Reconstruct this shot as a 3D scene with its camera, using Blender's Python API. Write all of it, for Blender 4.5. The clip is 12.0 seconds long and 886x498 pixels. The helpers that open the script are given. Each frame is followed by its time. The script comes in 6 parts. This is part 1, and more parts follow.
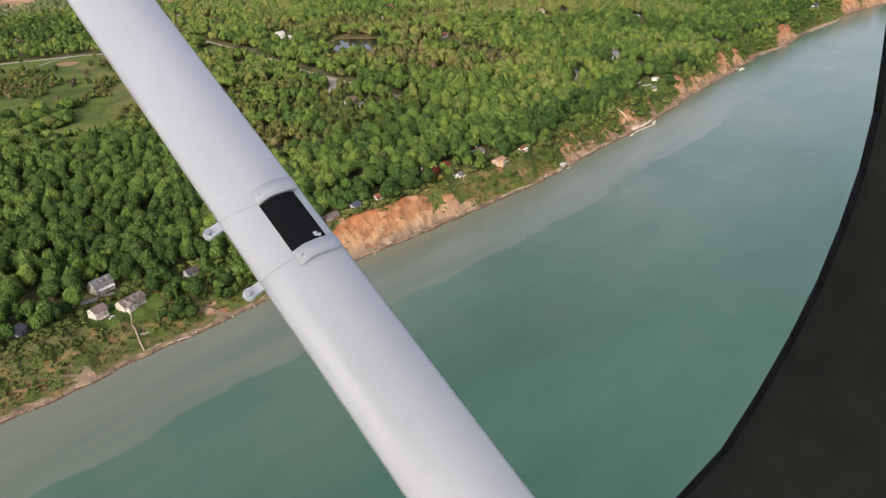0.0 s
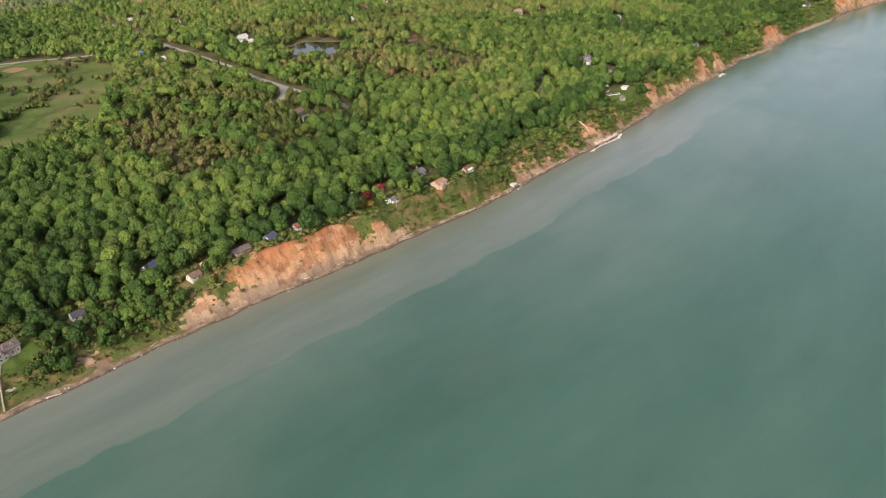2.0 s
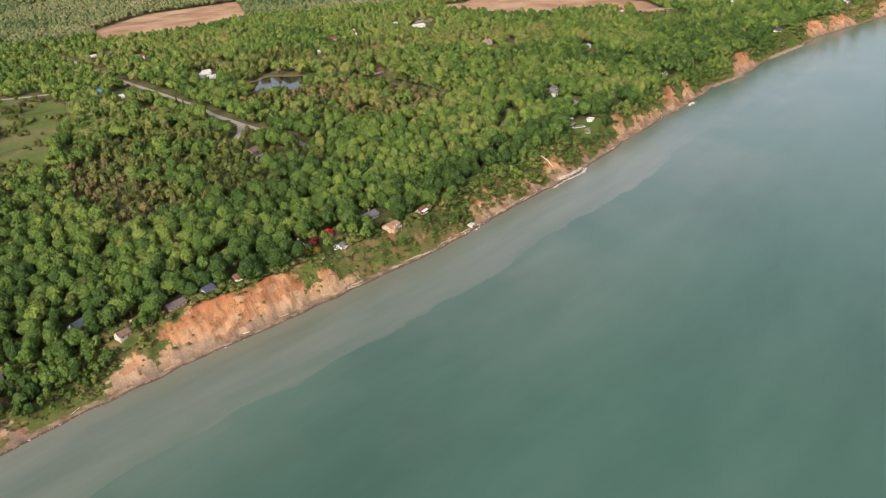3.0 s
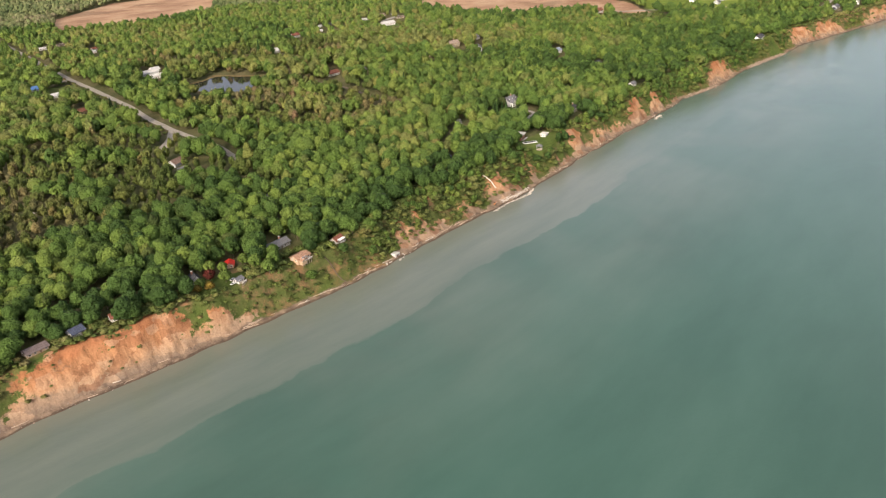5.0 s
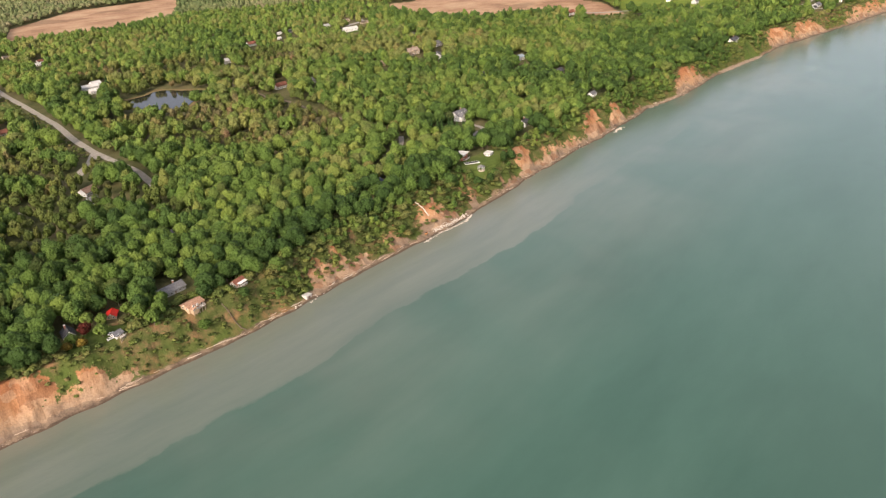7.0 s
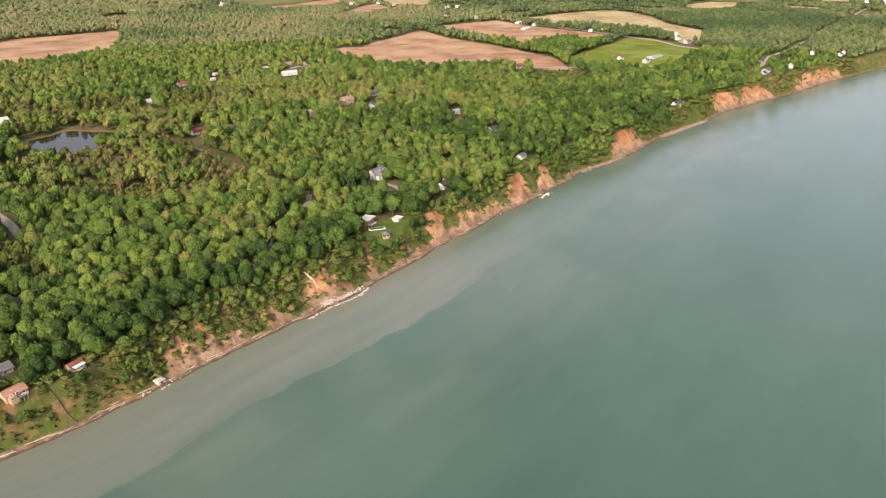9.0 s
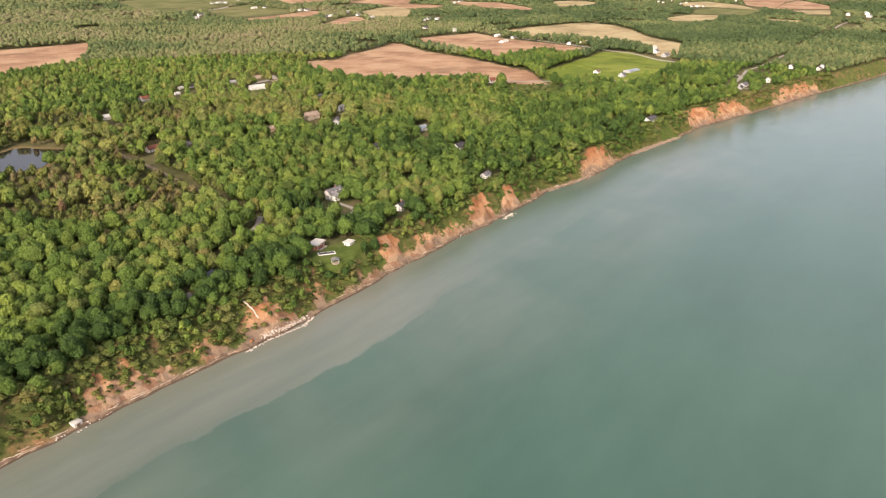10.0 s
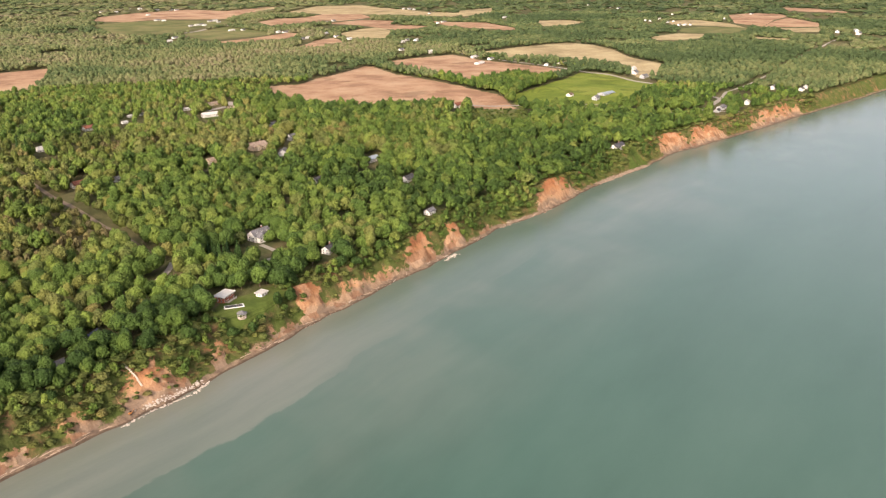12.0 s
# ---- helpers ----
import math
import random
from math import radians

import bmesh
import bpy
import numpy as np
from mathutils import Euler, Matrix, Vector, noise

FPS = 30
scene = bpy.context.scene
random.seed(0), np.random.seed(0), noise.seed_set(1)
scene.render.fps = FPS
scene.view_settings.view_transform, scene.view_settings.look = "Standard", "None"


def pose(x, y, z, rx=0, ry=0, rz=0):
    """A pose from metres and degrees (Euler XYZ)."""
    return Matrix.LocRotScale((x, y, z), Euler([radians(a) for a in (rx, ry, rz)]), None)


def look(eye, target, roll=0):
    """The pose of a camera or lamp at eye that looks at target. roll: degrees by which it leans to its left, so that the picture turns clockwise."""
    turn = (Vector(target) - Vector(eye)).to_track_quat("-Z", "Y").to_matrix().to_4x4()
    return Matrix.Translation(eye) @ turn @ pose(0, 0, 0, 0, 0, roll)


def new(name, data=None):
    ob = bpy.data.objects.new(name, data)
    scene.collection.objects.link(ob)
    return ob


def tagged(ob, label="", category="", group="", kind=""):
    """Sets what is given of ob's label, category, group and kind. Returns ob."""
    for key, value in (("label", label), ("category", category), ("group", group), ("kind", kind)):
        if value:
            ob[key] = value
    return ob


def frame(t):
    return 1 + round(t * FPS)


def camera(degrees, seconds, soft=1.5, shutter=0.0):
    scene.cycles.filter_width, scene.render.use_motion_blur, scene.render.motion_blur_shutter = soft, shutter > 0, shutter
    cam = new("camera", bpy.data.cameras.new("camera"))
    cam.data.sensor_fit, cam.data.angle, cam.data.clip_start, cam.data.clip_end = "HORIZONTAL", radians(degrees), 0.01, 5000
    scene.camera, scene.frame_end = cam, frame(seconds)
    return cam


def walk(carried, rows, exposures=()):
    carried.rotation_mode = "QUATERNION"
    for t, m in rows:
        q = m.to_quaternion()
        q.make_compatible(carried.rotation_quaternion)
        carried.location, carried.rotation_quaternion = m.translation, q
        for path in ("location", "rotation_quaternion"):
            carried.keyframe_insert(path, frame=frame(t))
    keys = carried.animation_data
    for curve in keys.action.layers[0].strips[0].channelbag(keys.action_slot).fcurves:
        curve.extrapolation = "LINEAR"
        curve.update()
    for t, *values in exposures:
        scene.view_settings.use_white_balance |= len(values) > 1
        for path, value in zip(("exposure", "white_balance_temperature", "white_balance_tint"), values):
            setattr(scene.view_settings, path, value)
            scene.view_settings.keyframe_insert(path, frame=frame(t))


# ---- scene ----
cam = camera(57.0, 12.0, soft=1.25)
PATH = [
    (0, (-0.308, 0.837, 219.968), (0.808, 2.264, 219.12), -1.9),
    (0.5, (18.327, 2.99, 220.194), (19.43, 4.418, 219.331), -1.9),
    (1, (36.806, 5.24, 220.501), (37.906, 6.67, 219.637), -1.2),
    (1.5, (55.236, 7.767, 220.865), (56.334, 9.198, 220.002), -1.5),
    (2, (73.536, 10.712, 221.232), (74.628, 12.148, 220.369), -2.2),
    (2.5, (91.62, 14.194, 221.543), (92.738, 15.635, 220.722), -2.1),
    (3, (110.131, 17.483, 221.875), (111.259, 18.923, 221.066), -3.0),
    (3.2, (117.628, 18.754, 221.969), (118.756, 20.191, 221.155), -3.0),
    (5, (185.575, 29.462, 224.247), (186.697, 30.894, 223.416), -1.8),
    (5.5, (204.079, 31.942, 224.579), (205.197, 33.376, 223.747), -2.3),
    (6, (222.684, 34.158, 224.9), (223.798, 35.594, 224.065), -2.7),
    (6.5, (241.305, 36.556, 225.202), (242.418, 37.99, 224.363), -2.7),
    (8.3, (307.121, 46.095, 226.978), (308.293, 47.51, 226.189), -0.7),
    (8.5, (314.42, 47.148, 227.024), (315.631, 48.564, 226.296), 0.4),
    (9, (332.965, 49.67, 227.135), (334.16, 51.087, 226.383), 0.4),
    (9.5, (351.756, 52.144, 227.203), (352.957, 53.563, 226.466), 0.0),
    (10, (370.761, 54.722, 227.215), (371.98, 56.13, 226.487), 0.6),
    (10.5, (389.958, 57.583, 227.192), (391.19, 58.986, 226.476), 0.7),
    (11, (409.167, 60.528, 227.145), (410.401, 61.932, 226.433), 0.5),
    (11.5, (428.4, 63.339, 227.061), (429.633, 64.748, 226.358), 0.2),
    (12, (447.697, 65.997, 227.018), (448.923, 67.42, 226.33), 0.1),
]
walk(cam, [(t, look(eye, target, roll)) for t, eye, target, roll in PATH], exposures=[(0, 0.66, 6550, 12), (6, 0.80, 6900, 15), (12, 0.93, 7150, 19)])
# ---------------------------------------------------------------- world, sun
SUN_TO = Vector((-0.87, -0.49, 0.0)).normalized()
SUN_EL = radians(28)
world = bpy.data.worlds.new("sky")
scene.world = world
world.use_nodes = True
wn = world.node_tree.nodes
sky = wn.new("ShaderNodeTexSky")
sky.sky_type = "NISHITA"
sky.sun_disc = False
sky.sun_elevation = SUN_EL
sky.sun_rotation = math.atan2(SUN_TO.x, SUN_TO.y)
sky.altitude = 200
sky.dust_density = 5.0
sky.air_density = 0.8
haze = wn.new("ShaderNodeHueSaturation")
haze.inputs["Saturation"].default_value = 0.55
world.node_tree.links.new(sky.outputs[0], haze.inputs["Color"])
world.node_tree.links.new(haze.outputs[0], wn["Background"].inputs[0])
wn["Background"].inputs[1].default_value = 0.15
sun_data = bpy.data.lights.new("sun", "SUN")
sun_data.energy = 1.7
sun_data.angle = radians(9.0)
sun_data.color = (1.0, 0.86, 0.68)
sun = new("sun", sun_data)
sun.matrix_world = look((0, 0, 900), Vector((0, 0, 900)) - Vector((SUN_TO.x * math.cos(SUN_EL), SUN_TO.y * math.cos(SUN_EL), math.sin(SUN_EL))))


# ---------------------------------------------------------------- materials
class Mat:
    """A small builder for node materials."""

    def __init__(self, name, rough=0.8, metal=0.0, spec=0.3):
        self.m = bpy.data.materials.new(name)
        self.m.use_nodes = True
        self.t = self.m.node_tree
        self.b = self.t.nodes["Principled BSDF"]
        self.b.inputs["Roughness"].default_value = rough
        self.b.inputs["Metallic"].default_value = metal
        self.b.inputs["Specular IOR Level"].default_value = spec

    def node(self, kind, **sets):
        n = self.t.nodes.new(kind)
        for k, v in sets.items():
            n.inputs[k.replace("_", " ")].default_value = v
        return n

    def link(self, a, b):
        self.t.links.new(a, b)

    def place(self):
        return self.node("ShaderNodeNewGeometry").outputs["Position"]

    def local(self):
        return self.node("ShaderNodeTexCoord").outputs["Object"]

    def stretch(self, vec, scale, turn=0.0):
        n = self.node("ShaderNodeMapping")
        n.inputs["Scale"].default_value = scale
        n.inputs["Rotation"].default_value = (0, 0, turn)
        self.link(vec, n.inputs["Vector"])
        return n.outputs[0]

    def noise(self, vec, scale, detail=3.0, rough=0.55):
        n = self.node("ShaderNodeTexNoise", Scale=scale, Detail=detail, Roughness=rough)
        self.link(vec, n.inputs["Vector"])
        return n.outputs["Fac"]

    def ramp(self, fac, *stops):
        n = self.node("ShaderNodeValToRGB")
        e = n.color_ramp.elements
        while len(e) < len(stops):
            e.new(0.5)
        for el, (p, c) in zip(e, stops):
            el.position = p
            el.color = (*c, 1) if len(c) == 3 else (c[0], c[0], c[0], 1)
        self.link(fac, n.inputs[0])
        return n.outputs[0]

    def mix(self, fac, a, b, how="MIX"):
        n = self.t.nodes.new("ShaderNodeMix")
        n.data_type, n.blend_type = "RGBA", how
        for s, i in ((fac, 0), (a, 6), (b, 7)):
            if isinstance(s, (int, float)):
                n.inputs[i].default_value = s
            elif isinstance(s, tuple):
                n.inputs[i].default_value = (*s, 1)
            else:
                self.link(s, n.inputs[i])
        return n.outputs[2]

    def math(self, how, a, b=0.0):
        n = self.t.nodes.new("ShaderNodeMath")
        n.operation = how
        for s, i in ((a, 0), (b, 1)):
            if isinstance(s, (int, float)):
                n.inputs[i].default_value = s
            else:
                self.link(s, n.inputs[i])
        return n.outputs[0]

    def color(self, c):
        if isinstance(c, tuple):
            self.b.inputs["Base Color"].default_value = (*c, 1)
        else:
            self.link(c, self.b.inputs["Base Color"])
        return self

    def bump(self, height, strength, distance):
        n = self.node("ShaderNodeBump", Strength=strength, Distance=distance)
        self.link(height, n.inputs["Height"])
        self.link(n.outputs[0], self.b.inputs["Normal"])
        return self


def leaf_material(name, dark, mid, light, dry):
    """Foliage: a tint for each tree from its UV, patches of the wood, and leaf grain."""
    m = Mat(name, rough=0.75, spec=0.12)
    uv = m.node("ShaderNodeUVMap").outputs[0]
    sep = m.node("ShaderNodeSeparateXYZ")
    m.link(uv, sep.inputs[0])
    p = m.place()
    patch = m.noise(p, 0.006, 3.0)
    tint = m.math("ADD", m.math("MULTIPLY", sep.outputs[0], 0.74), m.math("MULTIPLY", m.math("SUBTRACT", patch, 0.43), 2.1))
    col = m.ramp(tint, (0.05, dark), (0.42, mid), (0.80, light), (1.0, dry))
    col = m.mix(0.9, col, m.ramp(sep.outputs[1], (0.0, (0.74, 0.80, 0.82)), (0.5, (0.98, 0.98, 0.98)), (0.88, (1.24, 1.20, 1.08)), (0.93, (1.14, 0.97, 1.02)), (1.0, (1.22, 0.86, 1.12))), "MULTIPLY")
    grain = m.noise(p, 1.3, 5.0, 0.7)
    col = m.mix(0.8, col, m.ramp(grain, (0.32, (0.60, 0.62, 0.60)), (0.66, (1.32, 1.30, 1.16))), "MULTIPLY")
    isl = m.node("ShaderNodeNewGeometry").outputs["Random Per Island"]
    col = m.mix(0.45, col, m.ramp(isl, (0.0, (0.80, 0.84, 0.82)), (1.0, (1.18, 1.14, 1.05))), "MULTIPLY")
    clump = m.node("ShaderNodeTexVoronoi", Scale=0.62)
    m.link(p, clump.inputs["Vector"])
    tuft = m.math("SUBTRACT", grain, m.math("MULTIPLY", clump.outputs["Distance"], 1.1))
    m.color(col).bump(tuft, 0.9, 1.1)
    return m.m


def plain(name, c, rough=0.7, metal=0.0, spec=0.35, vary=0.18, scale=2.0, bump=0.0):
    """Painted or mineral surface with stains at two scales."""
    m = Mat(name, rough, metal, spec)
    p = m.local()
    a, b = m.noise(p, scale, 4.0), m.noise(p, scale * 9, 3.0)
    f = m.math("ADD", m.math("MULTIPLY", a, 0.65), m.math("MULTIPLY", b, 0.35))
    lo = tuple(v * (1 - vary) for v in c)
    hi = tuple(min(0.95, v * (1 + vary)) for v in c)
    m.color(m.ramp(f, (0.32, lo), (0.68, hi)))
    if bump:
        m.bump(b, bump, 0.05)
    return m.m


def shingle(name, c):
    """Roof shingles: courses along the slope and mottled tabs."""
    m = Mat(name, 0.9, 0, 0.2)
    p = m.local()
    w = m.node("ShaderNodeTexBrick")
    w.inputs["Scale"].default_value = 1.6
    w.inputs["Color1"].default_value = (*[v * 0.8 for v in c], 1)
    w.inputs["Color2"].default_value = (*[v * 1.2 for v in c], 1)
    w.inputs["Mortar"].default_value = (*[v * 0.55 for v in c], 1)
    w.inputs["Mortar Size"].default_value = 0.03
    m.link(p, w.inputs["Vector"])
    n = m.noise(p, 0.9, 4.0)
    m.color(m.mix(0.7, w.outputs[0], m.ramp(n, (0.3, (0.7, 0.7, 0.7)), (0.7, (1.25, 1.25, 1.25))), "MULTIPLY"))
    return m.m


def siding(name, c):
    """Clapboard siding with thin shadowed laps."""
    m = Mat(name, 0.55, 0, 0.35)
    p = m.local()
    w = m.node("ShaderNodeTexWave", Scale=2.6, Distortion=0.0)
    w.bands_direction, w.wave_profile = "Z", "SAW"
    m.link(p, w.inputs["Vector"])
    n = m.noise(p, 0.8, 4.0)
    m.color(m.ramp(n, (0.3, tuple(v * 0.88 for v in c)), (0.7, c))).bump(w.outputs[1], 0.4, 0.03)
    return m.m


LEAF = leaf_material("leaves", (0.046, 0.085, 0.022), (0.080, 0.135, 0.031), (0.130, 0.184, 0.044), (0.150, 0.166, 0.056))


def far_leaf_material():
    """Woods a kilometre off and more: olive and green stands, some still bare, greyed by haze put into the colour."""
    m = Mat("far_leaves", rough=0.8, spec=0.1)
    sep = m.node("ShaderNodeSeparateXYZ")
    m.link(m.node("ShaderNodeUVMap").outputs[0], sep.inputs[0])
    p = m.place()
    east = m.node("ShaderNodeSeparateXYZ")
    m.link(p, east.inputs[0])
    lean = m.ramp(m.math("DIVIDE", m.math("SUBTRACT", east.outputs[0], m.math("MULTIPLY", east.outputs[1], 0.55)), 2000.0), (0.10, (0.53,)), (0.70, (0.33,)))
    stand = m.math("ADD", m.math("MULTIPLY", m.math("SUBTRACT", m.noise(p, 0.0035, 4.0, 0.6), 0.5), 1.3), lean)
    tint = m.math("ADD", m.math("MULTIPLY", sep.outputs[0], 0.24), m.math("MULTIPLY", stand, 0.95))
    col = m.ramp(tint, (0.28, (0.044, 0.070, 0.030)), (0.46, (0.070, 0.100, 0.041)), (0.64, (0.124, 0.144, 0.062)), (0.86, (0.170, 0.152, 0.090)))
    return m.color(m.mix(0.6, col, m.ramp(m.noise(p, 0.22, 3.0, 0.7), (0.3, (0.6, 0.62, 0.62)), (0.7, (1.3, 1.28, 1.22))), "MULTIPLY")).m


LEAF_FAR = far_leaf_material()
LEAF_YOUNG = leaf_material("young_leaves", (0.066, 0.094, 0.024), (0.096, 0.124, 0.034), (0.132, 0.148, 0.046), (0.152, 0.130, 0.066))
LEAF_CONIFER = leaf_material("needles", (0.018, 0.045, 0.015), (0.028, 0.062, 0.018), (0.045, 0.085, 0.024), (0.07, 0.09, 0.03))
LEAF_BARE = leaf_material("budding_twigs", (0.075, 0.058, 0.042), (0.105, 0.080, 0.056), (0.135, 0.105, 0.066), (0.150, 0.115, 0.085))
LEAF_RED = leaf_material("copper_leaves", (0.060, 0.012, 0.012), (0.085, 0.018, 0.014), (0.110, 0.026, 0.018), (0.14, 0.04, 0.02))
LEAF_ORANGE = leaf_material("ochre_leaves", (0.120, 0.085, 0.018), (0.16, 0.11, 0.022), (0.20, 0.14, 0.03), (0.24, 0.17, 0.05))
BRUSH = leaf_material("brush_leaves", (0.064, 0.092, 0.026), (0.106, 0.136, 0.039), (0.146, 0.156, 0.056), (0.180, 0.140, 0.080))
BARK = plain("bark", (0.13, 0.10, 0.075), 0.9, 0, 0.2, 0.4, 3.0, 0.6)


def ground_material():
    """The whole land: woodland floor, overgrown bluff, raw sand and clay face, beach. UV: u is how far a place lies inside
    a bare face, v its metres from the shore; w of the bluff's foot and crest follow from v."""
    m = Mat("land", 0.95, 0, 0.1)
    p = m.place()
    uv = m.node("ShaderNodeSeparateXYZ")
    m.link(m.node("ShaderNodeUVMap").outputs[0], uv.inputs[0])
    fine, mid, big = m.noise(p, 1.1, 4.0, 0.7), m.noise(p, 0.11, 4.0, 0.65), m.noise(p, 0.02, 3.0)
    # woodland floor
    floor = m.ramp(m.noise(p, 0.05, 4.0), (0.30, (0.055, 0.068, 0.026)), (0.5, (0.095, 0.100, 0.042)), (0.7, (0.155, 0.128, 0.070)))
    floor = m.mix(m.ramp(m.noise(p, 0.006, 3.0), (0.45, (0.0,)), (0.62, (0.7,))), floor, (0.14, 0.12, 0.06))
    # overgrown slope
    slope = m.ramp(mid, (0.32, (0.052, 0.074, 0.020)), (0.47, (0.090, 0.104, 0.032)), (0.56, (0.150, 0.115, 0.054)), (0.68, (0.29, 0.155, 0.082)))
    slope = m.mix(m.ramp(big, (0.46, (0.0,)), (0.62, (0.7,))), slope, (0.080, 0.118, 0.026))
    # raw face: red-orange sand above, pale slumped slabs, grey clay at the foot
    rill = m.noise(m.stretch(p, (0.30, 0.10, 0.10), -0.2), 1.0, 4.0, 0.6)
    high = m.node("ShaderNodeSeparateXYZ")
    m.link(p, high.inputs[0])
    bed = m.math("ADD", m.math("DIVIDE", high.outputs[2], 20.0), m.math("ADD", m.math("MULTIPLY", m.math("SUBTRACT", mid, 0.5), 0.55), m.math("MULTIPLY", m.math("SUBTRACT", big, 0.5), 0.5)))
    sand = m.ramp(bed, (0.02, (0.215, 0.160, 0.120)), (0.20, (0.275, 0.190, 0.130)), (0.34, (0.400, 0.240, 0.140)), (0.60, (0.390, 0.196, 0.098)), (0.85, (0.330, 0.142, 0.068)))
    warp = m.node("ShaderNodeTexNoise", Scale=0.16, Detail=4.0)
    m.link(p, warp.inputs["Vector"])
    bent = m.node("ShaderNodeVectorMath")
    bent.operation = "MULTIPLY_ADD"
    bent.inputs[1].default_value = (9.0, 9.0, 9.0)
    m.link(warp.outputs["Color"], bent.inputs[0])
    m.link(p, bent.inputs[2])
    slab = m.node("ShaderNodeTexVoronoi", Scale=1.0)
    m.link(m.stretch(bent.outputs[0], (0.11, 0.16, 0.20)), slab.inputs["Vector"])
    pick = m.node("ShaderNodeSeparateXYZ")
    m.link(slab.outputs["Color"], pick.inputs[0])
    sand = m.mix(m.ramp(pick.outputs[0], (0.60, (0.0,)), (0.72, (0.45,))), sand, (0.46, 0.310, 0.200))
    sand = m.mix(m.ramp(pick.outputs[1], (0.80, (0.0,)), (0.84, (0.55,))), sand, (0.230, 0.105, 0.055))
    sand = m.mix(0.85, sand, m.ramp(rill, (0.30, (0.58, 0.53, 0.50)), (0.50, (1.0, 1.0, 1.0)), (0.70, (1.16, 1.14, 1.12))), "MULTIPLY")
    # beach
    beach = m.ramp(m.noise(p, 0.16, 4.0), (0.32, (0.11, 0.080, 0.060)), (0.5, (0.20, 0.145, 0.102)), (0.68, (0.32, 0.23, 0.16)))
    beach = m.mix(m.ramp(m.math("DIVIDE", m.math("ADD", uv.outputs[1], m.math("MULTIPLY", m.math("SUBTRACT", m.noise(p, 0.25, 4.0), 0.5), 4.0)), 10.0), (0.10, (0.85,)), (0.16, (0.0,))), beach, (0.085, 0.062, 0.045))
    # where each lies
    ragged = m.math("ADD", m.math("MULTIPLY", m.math("SUBTRACT", mid, 0.5), 1.3), m.math("MULTIPLY", m.math("SUBTRACT", m.noise(p, 0.4, 4.0, 0.7), 0.5), 0.9))
    bare = m.ramp(m.math("ADD", m.math("ADD", uv.outputs[0], ragged), 0.5), (0.47, (0.0,)), (0.55, (1.0,)))
    wander = m.math("ADD", uv.outputs[1], m.math("MULTIPLY", m.math("SUBTRACT", mid, 0.5), 12.0))
    col = m.mix(m.ramp(m.math("DIVIDE", wander, 100.0), (0.34, (0.0,)), (0.42, (1.0,))), slope, floor)
    col = m.mix(bare, col, sand)
    col = m.mix(m.ramp(m.math("DIVIDE", wander, 100.0), (0.034, (1.0,)), (0.045, (0.0,))), col, beach)
    col = m.mix(0.6, col, m.ramp(fine, (0.3, (0.62, 0.62, 0.62)), (0.7, (1.32, 1.32, 1.3))), "MULTIPLY")
    h = m.math("ADD", m.math("ADD", m.math("MULTIPLY", rill, 1.1), m.math("MULTIPLY", fine, 0.3)), m.math("MULTIPLY", slab.outputs["Distance"], 0.7))
    return m.color(col).bump(h, 0.7, 0.7).m


